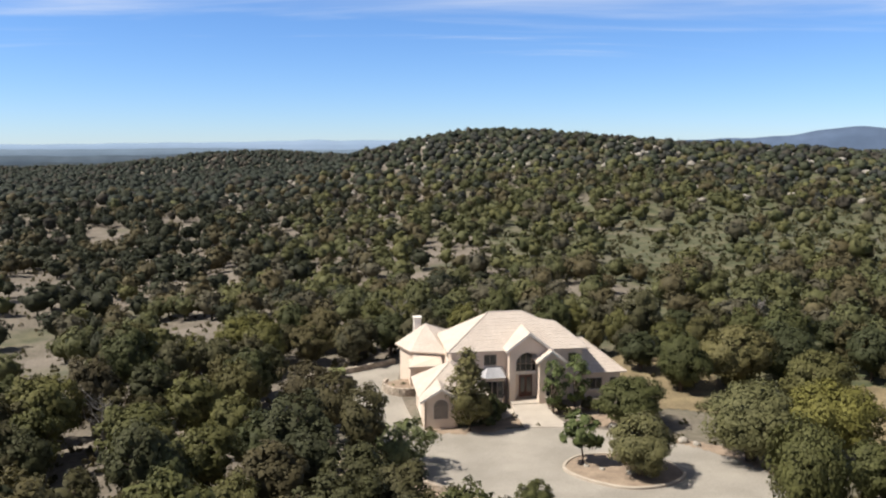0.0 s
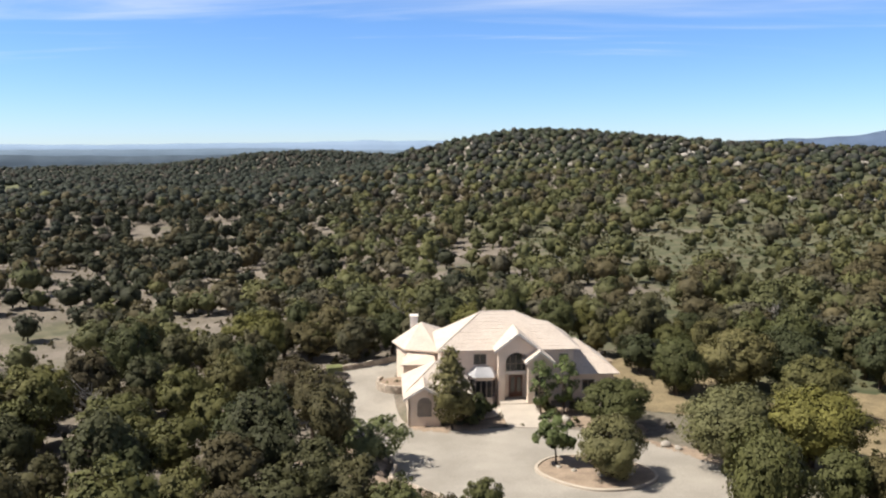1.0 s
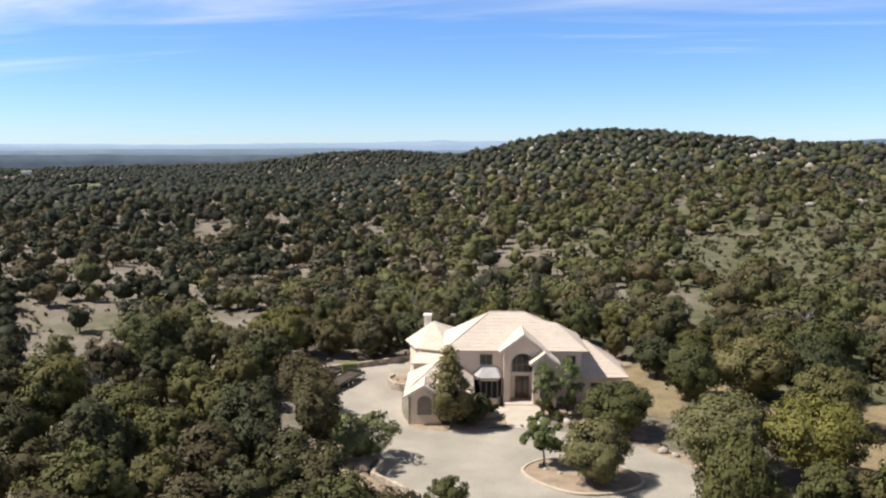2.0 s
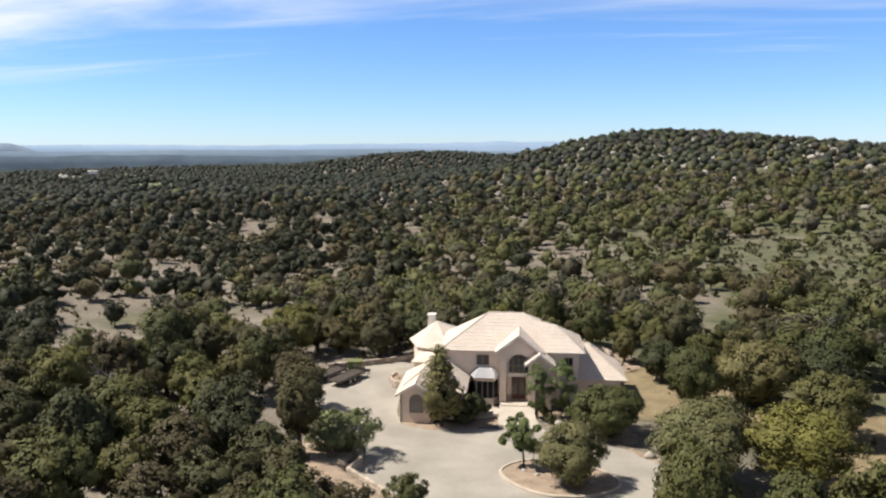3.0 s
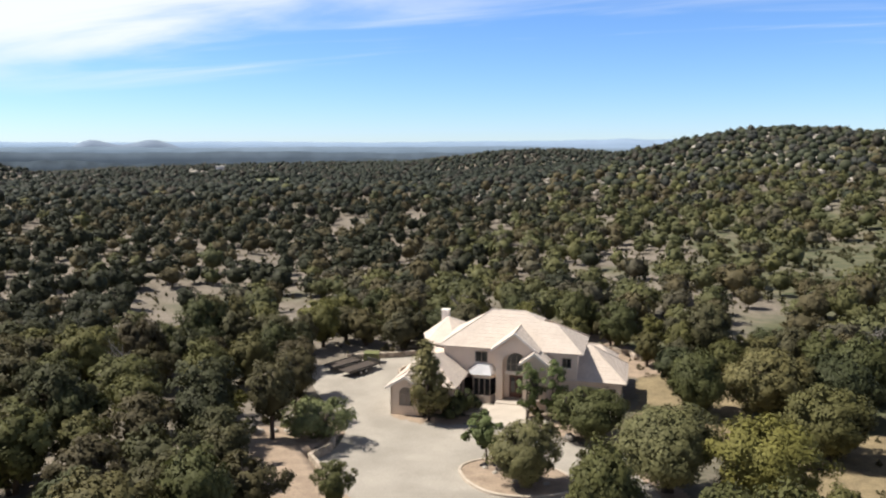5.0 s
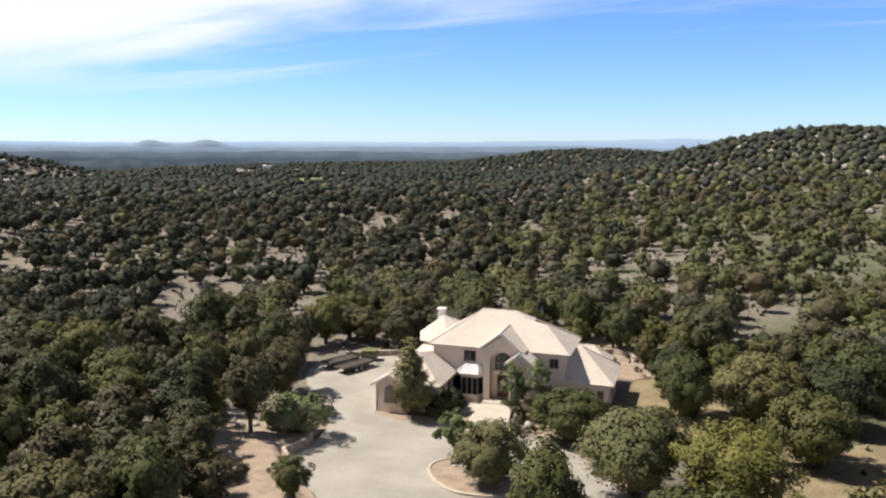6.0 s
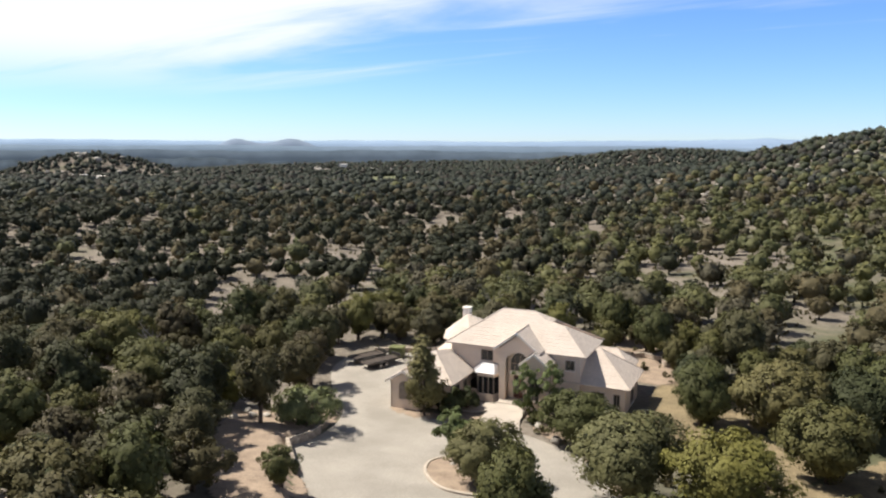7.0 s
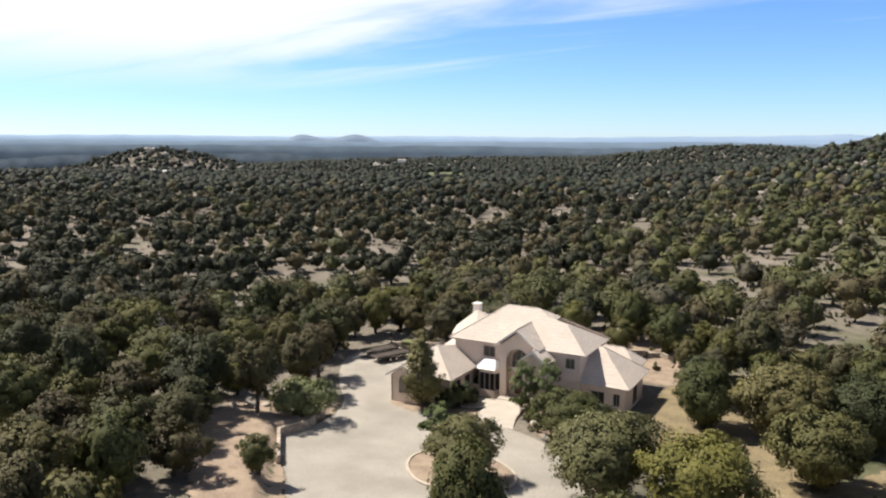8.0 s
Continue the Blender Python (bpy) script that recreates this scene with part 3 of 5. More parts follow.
# door and the glazed arch over it
bm = boxed(1.1, 3.9, 1.35, 1.5, 0.55, 6.2)
part("entrance_back_wall", bm, M_STUCCO, house)
door = part("front_door", boxed(1.75, 3.25, 1.27, 1.345, 0.62, 3.05, bevel=0.02), M_DOOR, house, "dark red wooden double front door")
for u in (1.92, 2.62):
    part("door_pane", boxed(u, u + 0.46, 1.24, 1.266, 1.2, 2.85, bevel=0.008), M_GLASS, door)
part("door_handle", boxed(2.44, 2.47, 1.19, 1.268, 1.55, 1.95, bevel=0.006), M_DARK, door)
bm = bmesh.new()
prism(bm, [(1.45, 3.55)] + [(2.5 - 1.05 * math.cos(math.pi * k / 12), 4.5 + 1.05 * math.sin(math.pi * k / 12)) for k in range(13)] + [(3.55, 3.55)], "y", 1.30, 1.345)
awin = part("arched_window", bm, M_GLASS, house, "tall arched window over the front door")
for u in (1.85, 2.47, 3.1):
    part("mullion", boxed(u, u + 0.06, 1.24, 1.298, 3.55, 5.2), M_FRAME, awin)
part("mullion", boxed(1.45, 3.55, 1.235, 1.298, 4.3, 4.37), M_FRAME, awin)
part("lintel", boxed(1.3, 3.7, 1.2, 1.345, 3.15, 3.5, bevel=0.02), M_TRIM, house)

# side bay with the small gable
wall(3.5, 5.95, -0.75, -0.5, 0.0, 5.1, [(4.2, 5.2, 1.2, 3.6)], name="bay_wall")
window(4.2, 5.2, 1.2, 3.6, -0.75)
wall(3.5, 3.75, -0.5, 0.25, 0.0, 5.1, face="u", name="bay_wall")
wall(5.7, 5.95, -0.5, 1.55, 0.0, 5.1, face="u", name="bay_wall")
bm = bmesh.new()
prism(bm, [(3.5, 5.1), (5.95, 5.1), (4.72, 6.05)], "y", -0.75, -0.5)
part("bay_gable", bm, M_STUCCO, house)
gable("bay_roof", 3.1, 6.3, -1.15, 1.5, 5.05, 6.3)

# round breakfast bay with its pale metal roof, between garage wing and entrance
bm = bmesh.new()
ring = [(-2.6, 1.5), (-2.0, 0.35), (-0.2, 0.35), (0.4, 1.5)]
prism(bm, ring, "z", 0.0, 0.85)
part("bay_base", bm, M_STUCCO, house)
part("bay_head", prism(bmesh.new(), ring, "z", 2.75, 3.2), M_STUCCO, house)
bm = bmesh.new()
prism(bm, [(-2.45, 1.5), (-1.93, 0.47), (-0.27, 0.47), (0.25, 1.5)], "z", 0.852, 2.748)
bay = part("bay_window", bm, M_GLASS, house, "dark glazing of the bay")
for u, v in ((-2.0, 0.36), (-1.4, 0.36), (-0.8, 0.36), (-0.2, 0.36)):
    part("post", boxed(u - 0.05, u + 0.05, v - 0.0, v + 0.12, 0.853, 2.747), M_FRAME, bay)
bm = bmesh.new()
lo = [bm.verts.new((*p, 3.2)) for p in ((-2.9, 1.52), (-2.2, 0.0), (0.0, 0.0), (0.5, 1.52))]
hi = [bm.verts.new((*p, 4.05)) for p in ((-2.0, 1.52), (-1.75, 1.1), (-0.45, 1.1), (-0.1, 1.52))]
bm.faces.new(lo[::-1]), bm.faces.new(hi)
for i in range(4):
    bm.faces.new((lo[i], lo[(i + 1) % 4], hi[(i + 1) % 4], hi[i]))
broof = part("bay_metal_roof", bm, M_METAL, house, "pale standing-seam bay roof")
for k in range(8):
    v, f = [], []
    s = k / 7
    tube(v, f, [Vector((-2.2 + 2.2 * s, 0.0, 3.21)), Vector((-1.75 + 1.3 * s, 1.1, 4.06))], [0.025, 0.025], 4)
    raw("seam", v, f, M_METAL, broof)

# garage wing with its front gable
wall(-9.4, -3.3, -4.15, -3.9, 0.0, 3.0, [(-5.3, -4.3, 1.0, 2.4)], name="wing_wall")
window(-5.3, -4.3, 1.0, 2.4, -4.15)
wall(-3.55, -3.3, -3.9, 1.55, 0.0, 3.0, [(-2.6, -1.6, 0.9, 2.3), (-0.6, 0.6, 0.9, 2.3)], face="u", name="wing_wall")
window(-2.6, -1.6, 0.9, 2.3, -3.3, face="u", side=1)
window(-0.6, 0.6, 0.9, 2.3, -3.3, face="u", side=1)
wall(-9.4, -9.15, -3.9, 2.1, 0.0, 3.0, [(-2.4, 0.4, 0.0, 2.3)], face="u", name="wing_wall")
part("garage_door", boxed(-9.36, -9.2, -2.4, 0.4, 0.02, 2.298), M_TRIM, house, "pale panelled garage door")
wall(-9.15, -5.6, 1.85, 2.1, 0.0, 3.0, name="wing_wall")
wall(-9.6, -5.6, 6.3, 6.5, 0.0, 3.0, [(-9.0, -6.6, 0.0, 2.4)], name="porch_wall")
wall(-9.6, -9.4, 6.5, 8.4, 0.0, 3.3, face="u", name="porch_wall")
hip("wing_roof", -9.9, -2.8, -4.65, 6.5, 2.98, -6.35, -6.35, 0.0, 5.5, skip="fblr")
wr = bpy.data.objects["wing_roof"]
slope((-9.9, -4.65, 2.98), (-2.8, -4.65, 2.98), (-6.35, -1.3, 5.5), (-6.35, -1.3, 5.5), wr)
slope((-2.8, -4.65, 2.98), (-2.8, 1.55, 2.98), (-5.62, 1.55, 4.98), (-6.35, -1.3, 5.5), wr)
slope((-9.9, 2.6, 2.98), (-9.9, -4.65, 2.98), (-6.35, -1.3, 5.5), (-6.35, -0.9, 5.5), wr)
slope((-5.5, 2.6, 2.98), (-9.9, 2.6, 2.98), (-6.35, -0.9, 5.5), (-5.5, -0.1, 4.93), wr)
ridge_caps(wr, ((-9.9, -4.65, 2.98), (-6.35, -1.3, 5.5)), ((-2.8, -4.65, 2.98), (-6.35, -1.3, 5.5)))
wall(-9.4, -9.15, -5.7, -4.15, 0.0, 3.0, face="u", name="garage_bay_wall")
wall(-6.35, -6.1, -5.7, -4.15, 0.0, 3.0, face="u", name="garage_bay_wall")
bm = bmesh.new()
um, r, zs = -7.75, 0.72, 2.35
for k in range(12):
    a, b = math.pi * k / 12, math.pi * (k + 1) / 12
    pa, pb = (um - r * math.cos(a), zs + r * math.sin(a)), (um - r * math.cos(b), zs + r * math.sin(b))
    ta, tb = (3.0 + 1.0 * (1 - abs(p[0] - um) / 1.65) for p in (pa, pb))
    prism(bm, [pa, pb, (pb[0], tb), (pa[0], ta)], "y", -5.7, -5.5)
for a, b in ((-9.4, um - r), (um + r, -6.1)):
    ta, tb = (3.0 + 1.0 * (1 - abs(u - um) / 1.65) for u in (a, b))
    prism(bm, [(a, 0), (b, 0), (b, tb), (a, ta)], "y", -5.7, -5.5)
box(bm, um - r, um + r, -5.7, -5.5, 0.0, 1.1)
part("garage_bay_front", weld(bm), M_STUCCO, house)
bm = bmesh.new()
prism(bm, [(um - r, 1.1)] + [(um - r * math.cos(math.pi * k / 12), zs + r * math.sin(math.pi * k / 12)) for k in range(13)] + [(um + r, 1.1)], "y", -5.58, -5.54)
gw = part("arched_garage_window", bm, M_SHADE, house, "arched window with a drawn tan shade in the garage gable")
part("mullion", boxed(um - 0.03, um + 0.03, -5.64, -5.582, 1.1, 3.0), M_FRAME, gw)
part("mullion", boxed(um - r, um + r, -5.645, -5.582, 2.32, 2.38), M_FRAME, gw)
gable("garage_roof", -9.85, -5.7, -6.1, -1.6, 3.05, 4.3)

# rear left wing, canted at its corner, with the chimney
def slab_wall(p, q, z0, z1, thick=0.25):
    """An upright wall from p to q, its inner face to the left of that way."""
    d = (Vector(q) - Vector(p)).normalized()
    n = Vector((-d.y, d.x)) * thick
    ring = [tuple(p), tuple(q), (q[0] + n.x, q[1] + n.y), (p[0] + n.x, p[1] + n.y)]
    return part("rear_wing_wall", prism(bmesh.new(), ring, "z", z0, z1), M_STUCCO, house)


slab_wall((-9.0, 8.3), (-5.6, 7.05), 0.0, 4.35)
slab_wall((-10.3, 11.8), (-9.0, 8.3), 0.0, 4.35)
slab_wall((-8.9, 13.8), (-10.3, 11.8), 0.0, 4.35)
wall(-8.9, -2.0, 13.55, 13.8, 0.0, 4.35, [(-7.0, -5.0, 1.0, 2.6)], name="rear_wing_wall")
window(-7.0, -5.0, 1.0, 2.6, 13.8, side=1)
wall(-2.25, -2.0, 9.2, 13.55, 0.0, 4.35, face="u", name="rear_wing_wall")
rw = new("rear_wing_roof")
rw.parent = house
RA, RB = (-7.4, 10.6, 6.95), (-7.38, 10.62, 6.95)
slope((-9.45, 7.95, 4.35), (-5.45, 6.45, 4.35), RB, RA, rw)
slope((-10.85, 11.85, 4.35), (-9.45, 7.95, 4.35), RA, RA, rw)
slope((-9.2, 14.3, 4.35), (-10.85, 11.85, 4.35), RA, RA, rw)
slope((-1.6, 14.3, 4.35), (-9.2, 14.3, 4.35), RA, RB, rw)
slope((-1.6, 9.3, 4.35), (-1.6, 14.3, 4.35), RB, RB, rw)
slope((-5.45, 6.45, 4.35), (-1.6, 9.3, 4.35), RB, RB, rw)
lr = new("low_roof")
lr.parent = house
slope((-9.9, 5.9, 3.05), (-6.0, 5.9, 3.05), (-6.0, 7.1, 4.0), (-9.0, 8.2, 4.0), lr)
bm = boxed(-8.6, -7.75, 11.9, 12.75, 5.2, 7.3, bevel=0.03)
chim = part("chimney", bm, M_TRIM, house, "white stucco chimney with a flat cap")
part("chimney_cap", boxed(-8.7, -7.65, 11.8, 12.85, 7.302, 7.44, bevel=0.03), M_TRIM, chim)

# right wing
wall(8.9, 13.5, 1.95, 2.2, 0.0, 2.95, [(10.0, 11.4, 0.9, 2.2), (12.3, 13.0, 0.9, 2.2)], name="right_wing_wall")
window(10.0, 11.4, 0.9, 2.2, 1.95)
window(12.3, 13.0, 0.9, 2.2, 1.95)
wall(13.25, 13.5, 2.2, 8.9, 0.0, 2.95, [(5.0, 6.6, 0.3, 2.4)], face="u", name="right_wing_wall")
window(5.0, 6.6, 0.3, 2.4, 13.5, face="u", side=1)
wall(8.9, 13.25, 8.65, 8.9, 0.0, 2.95, name="right_wing_wall")
hip("right_wing_roof", 6.2, 14.05, 1.45, 9.4, 2.95, 6.2, 10.05, 5.4, 5.95, skip="l")
# rear right wing
wall(8.9, 12.3, 12.6, 12.8, 0.0, 2.9, name="rear_right_wall")
wall(12.1, 12.3, 8.9, 12.6, 0.0, 2.9, face="u", name="rear_right_wall")
hip("rear_right_roof", 7.5, 12.8, 9.0, 13.3, 2.92, 8.4, 10.7, 11.2, 4.6)
# porch slab
part("porch_slab", boxed(0.6, 4.4, -0.7, 1.26, 0.0, 0.55, bevel=0.03), M_CONC, house)


# ---- trees ----
LEVELS = {}


def leaves(rng, centres, radii, per, size, flat=0.85, jitter=0.45):
    """Leaf tufts as small three-sided blades on the outside of clumps, turned outwards."""
    n = len(centres) * per
    c = np.repeat(centres, per, 0)
    r = np.repeat(radii, per)
    mid = np.array([0, 0, centres[:, 2].mean() * 0.8])
    away = c - mid
    away /= np.linalg.norm(away, axis=1)[:, None] + 1e-6
    d = rng.normal(size=(n, 3)) + 0.75 * away
    d[:, 2] += 0.2
    d /= np.linalg.norm(d, axis=1)[:, None]
    p = c + d * (r * rng.uniform(0.45, 1.2, n))[:, None] * np.array([1, 1, flat])
    nrm = d + 0.6 * away + rng.normal(scale=jitter, size=(n, 3))
    nrm /= np.linalg.norm(nrm, axis=1)[:, None]
    t = np.cross(nrm, rng.normal(size=(n, 3)))
    t /= np.linalg.norm(t, axis=1)[:, None]
    b = np.cross(nrm, t)
    s = size * rng.uniform(0.65, 1.4, n)
    t, b = t * (s * 0.6)[:, None], b * (s * rng.uniform(0.45, 0.75, n))[:, None]
    v = np.stack([p - t - b * 0.5, p + t - b * 0.5, p + b], 1).reshape(-1, 3)
    soft = 0.5 * d + 0.7 * away + 0.5 * nrm + np.array([0, 0, 0.1])
    soft /= np.linalg.norm(soft, axis=1)[:, None]
    return v, np.arange(3 * n).reshape(-1, 3), np.repeat(soft, 3, 0)


def core(rng, rad, low, high, sub=2):
    """The dense inside of a crown: a dented ball."""
    bm = bmesh.new()
    bmesh.ops.create_icosphere(bm, subdivisions=sub, radius=1.0)
    a, b, c = rng.uniform(0, 6.28, 3)
    v = []
    for q in bm.verts:
        x, y, z = q.co
        k = 1 + 0.13 * math.sin(3.1 * x + 2.3 * y + a) + 0.11 * math.sin(4.3 * y - 2.7 * z + b) + 0.08 * math.sin(6.1 * x + 5 * z + c)
        v.append((x * rad * k, y * rad * k, (low + high) / 2 + z * (high - low) / 2 * k))
    f = [[q.index for q in g.verts] for g in bm.faces]
    nrm = np.array([tuple(q.co) for q in bm.verts])
    bm.free()
    return np.array(v), np.array(f), nrm


def crown_clumps(rng, count, rad, low, high, shape="round"):
    """Clump centres for a crown of radius rad between two heights."""
    pts, rs = [], []
    mid, half = (low + high) / 2, (high - low) / 2
    lobes = rng.uniform(0, 6.28, 3)
    while len(pts) < count:
        p = rng.uniform(-1, 1, 3)
        q = np.linalg.norm(p)
        if q > 1 or q < 0.5:
            continue
        a = math.atan2(p[1], p[0])
        edge = 1 + 0.18 * math.sin(2 * a + lobes[0]) + 0.14 * math.sin(3 * a + lobes[1]) + 0.1 * math.sin(5 * a + lobes[2])
        if shape == "cone":
            w = 1.0 - 0.85 * (p[2] + 1) / 2
            p[:2] *= w
        elif p[2] < -0.35:
            p[:2] *= 0.8
        pts.append((p[0] * rad * edge * 0.85, p[1] * rad * edge * 0.85, mid + p[2] * half * 0.85 * (0.85 + 0.15 * edge)))
        rs.append(rad * (rng.uniform(0.16, 0.29) if shape != "cone" else rng.uniform(0.16, 0.26)))
    return np.array(pts), np.array(rs)


def make_tree(label, seed, rad, height, low, material, clumps=42, per=46, size=0.34, shape="round", trunk=0.16, stems=2):
    """A tree at the origin: an empty with a trunk of limbs and a leafy crown."""
    rng = np.random.RandomState(seed)
    tree = new("tree")
    tagged(tree, label, "tree")
    c, r = crown_clumps(rng, clumps, rad, low, height, shape)
    v, f = [], []
    for k in range(stems):
        a = rng.uniform(0, 6.28)
        lean = (0.10 if shape == "cone" else 0.28) * rad * (0.4 if stems == 1 else 1)
        top = height * (0.9 if shape == "cone" else 0.62)
        pts = [Vector((0.12 * math.cos(a) * (stems > 1), 0.12 * math.sin(a) * (stems > 1), -0.4))]
        for i in range(1, 5):
            s = i / 4
            pts.append(Vector((math.cos(a) * lean * s + rng.normal() * 0.06, math.sin(a) * lean * s + rng.normal() * 0.06, top * s)))
        tube(v, f, pts, [trunk * (1.25 - 0.2 * i) for i in range(5)], 6)
        for i in rng.choice(len(c), min(7, len(c)), False):
            s = pts[2].lerp(pts[3], rng.uniform(0, 0.9))
            e = Vector(c[i])
            m = s.lerp(e, 0.5) + Vector((0, 0, 0.12 * rad))
            tube(v, f, [s, m, e], [trunk * 0.45, trunk * 0.3, trunk * 0.1], 4)
    raw("trunk", v, f, M_BARK, tree)
    v, f, n = leaves(rng, c, r, per, size)
    if shape == "round":
        cv, cf, cn = core(rng, rad * 0.42, low + 0.12 * (height - low), low + 0.66 * (height - low), 2)
        v, f, n = np.vstack([cv, v]), np.vstack([cf, f + len(cv)]), np.vstack([cn, n])
    raw("crown", v, f, material, tree, n)
    return tree


PLACED = []


def put(tree, x, y, s=1.0, sz=None, turn=None, sink=0.0):
    """Copies a prototype to a place on the land."""
    turn = random.uniform(0, 360) if turn is None else turn
    m = pose(x, y, float(land(x, y)) - sink, random.uniform(-3, 3), random.uniform(-3, 3), turn) @ Matrix.Diagonal((s, s, sz or s, 1))
    ob = copy_thing(tree, m)
    ob.matrix_basis = m
    return ob


E_TREE = "dark evergreen tree with a rounded dense crown on dry soil"
PROTO = [make_tree(E_TREE, 11 + k, 2.5, 4.9 + 0.3 * (k % 3), 0.35 + 0.2 * (k % 2), M_LEAF, clumps=64 + 5 * (k % 3), per=86, size=0.205, stems=2 + k % 2) for k in range(7)]
# like PROTO, but with shade put into the leaf colour
SHADED_TREE = [make_tree("evergreen tree with shade-darkened leaves and a dense uneven crown on dry soil", 81 + k, 2.5, 5.1 + 0.4 * (k % 2), 0.5, M_LEAF_D, clumps=62 + 5 * k, per=86, size=0.205, stems=2 + k % 2) for k in range(3)]
OAK = [make_tree(("large spreading olive-green oak with a broad crown", "large spreading yellow-green oak with a broad crown")[k], 40 + k, 4.2, 7.6, 0.7, (M_LEAF_O, M_LEAF_Y)[k], clumps=150, per=140, size=0.205, trunk=0.26, stems=2) for k in range(2)]
DARKOAK = [make_tree("large dark-leaved oak with a dense rounded crown", 50 + k, 3.5, 6.2, 0.3, (M_LEAF_C, M_LEAF)[k], clumps=120, per=120, size=0.20, trunk=0.24, stems=2) for k in range(2)]
FRESH = make_tree("slender fresh green tree with light airy leaves", 60, 1.55, 6.5, 0.3, M_LEAF_G, clumps=50, per=36, size=0.20, shape="airy", trunk=0.08, stems=2)
YOUNG = make_tree("young green tree on a thin straight trunk", 61, 1.8, 4.8, 1.2, M_LEAF_G, clumps=38, per=80, size=0.25, shape="airy", trunk=0.09, stems=1)
PINE = make_tree("tall olive conifer standing before the garage gable", 62, 3.0, 8.7, 0.4, M_LEAF_C, clumps=120, per=60, size=0.21, shape="cone", trunk=0.16, stems=1)
BUSH = make_tree("light green spreading bush above the retaining wall", 63, 3.0, 3.2, 0.1, M_LEAF_B, clumps=52, per=80, size=0.23, shape="airy", trunk=0.10, stems=3)
TALL = make_tree("tall evergreen tree with a high uneven crown", 64, 2.9, 8.2, 1.5, M_LEAF_D, clumps=70, per=72, size=0.24, trunk=0.22, stems=2)

KEY = [  # prototype, x, y, scale, height scale, clear radius
    (PINE, 2.6, 73.6, 1.0, 1.0, 2.2), (YOUNG, 12.0, 64.3, 1.0, 1.0, 1.6), (DARKOAK[0], 16.3, 61.2, 0.86, 0.84, 3.0),
    (DARKOAK[1], 24.8, 49.8, 0.80, 1.25, 3.0), (FRESH, 11.4, 78.4, 1.0, 1.0, 1.4), (FRESH, 13.8, 78.9, 1.05, 1.08, 1.4),
    (DARKOAK[1], 19.0, 75.0, 1.0, 0.82, 3.2), (OAK[0], 26.9, 65.2, 1.05, 0.93, 4.0), (OAK[1], 33.8, 65.8, 1.02, 0.93, 4.0),
    (DARKOAK[0], 34.0, 88.0, 1.2, 1.15, 4.0), (DARKOAK[1], 27.1, 86.0, 0.92, 1.08, 2.8), (DARKOAK[1], 39.3, 78.4, 1.08, 1.08, 3.2),
    (BUSH, -3.9, 63.2, 1.12, 1.05, 2.8), (PROTO[4], 24.3, 94.2, 1.15, 1.0, 2.4), (TALL, -6.4, 59.6, 0.85, 1.0, 2.0), (PROTO[2], 6.2, 49.2, 0.58, 0.6, 1.5),
    (SHADED_TREE[0], -6.0, 51.8, 1.05, 0.95, 1.5), (SHADED_TREE[1], -2.6, 48.6, 1.0, 0.9, 1.5), (SHADED_TREE[2], 1.4, 45.4, 1.0, 0.85, 1.5), (SHADED_TREE[1], -9.4, 54.4, 1.15, 1.1, 1.5),
    (TALL, -11.2, 57.2, 1.0, 1.0, 2.4), (DARKOAK[1], 40.5, 89.5, 1.15, 1.1, 4.0), (SHADED_TREE[2], -6.2, 46.2, 1.1, 1.0, 1.5), (SHADED_TREE[0], -11.6, 49.8, 1.2, 1.1, 1.5), (SHADED_TREE[1], -2.0, 41.2, 1.1, 1.0, 1.5), (SHADED_TREE[0], -8.8, 41.8, 1.15, 1.05, 1.5),
    (TALL, -10.2, 69.2, 0.95, 0.95, 2.2), (TALL, -13.6, 74.6, 0.95, 0.9, 2.2),
]
for proto, x, y, s, sz, clear in KEY:
    put(proto, x, y, s, sz)
    PLACED.append((x, y, clear))

# openings in the wood: centre, half length along the slope down to the yard, half width
GLADES = [(-126, 289, 28, 8), (-104, 306, 26, 8), (-105, 194, 22, 8), (-84, 137, 26, 10), (-74, 120, 30, 7), (-54, 139, 22, 7), (-3, 182, 18, 5), (34, 147, 24, 4), (0, 213, 18, 6),
          (-153, 138, 14, 4), (-57, 272, 22, 5), (-58, 197, 16, 4), (-21, 291, 22, 5), (-47, 128, 16, 4), (-20, 99, 10, 4),
          (66, 165, 16, 5), (52, 189, 18, 6), (112, 280, 34, 20), (-347, 541, 48, 15), (11, 110, 12, 5)]
OPEN = [(x + 14 * (25 - x) / math.hypot(25 - x, 8 - y), y + 14 * (8 - y) / math.hypot(25 - x, 8 - y), a, b, math.degrees(math.atan2(8 - y, 25 - x))) for x, y, a, b in GLADES]
OPEN += [(70, 210, 72, 46, 4), (140, 243, 60, 38, 12), (-462, 622, 62, 14, 38), (-590, 429, 24, 11, -35),
         (38, 82, 10, 6, 20), (41, 72, 7, 5, 60), (23.4, 78, 5, 5, 0), (-6, 57.5, 6.5, 3.6, 130), (-3.5, 55.2, 12, 3.2, -42), (27.5, 90, 9, 7, 110), (31, 83, 6, 5, 0), (-9, 58, 2.5, 6, 0), (-4, 57, 5, 4, 140), (1, 53, 5, 3, 140), (3.6, 49.8, 11, 3.2, -40), (5.2, 43.5, 5, 3.4, -40)]


def openness(x, y):
    v = np.zeros_like(np.asarray(x, float))
    for cx, cy, a, b, turn in OPEN:
        c, s = math.cos(radians(turn)), math.sin(radians(turn))
        dx, dy = x - cx, y - cy
        v = np.maximum(v, 1.25 - np.hypot((dx * c + dy * s) / a, (dy * c - dx * s) / b))
    return v


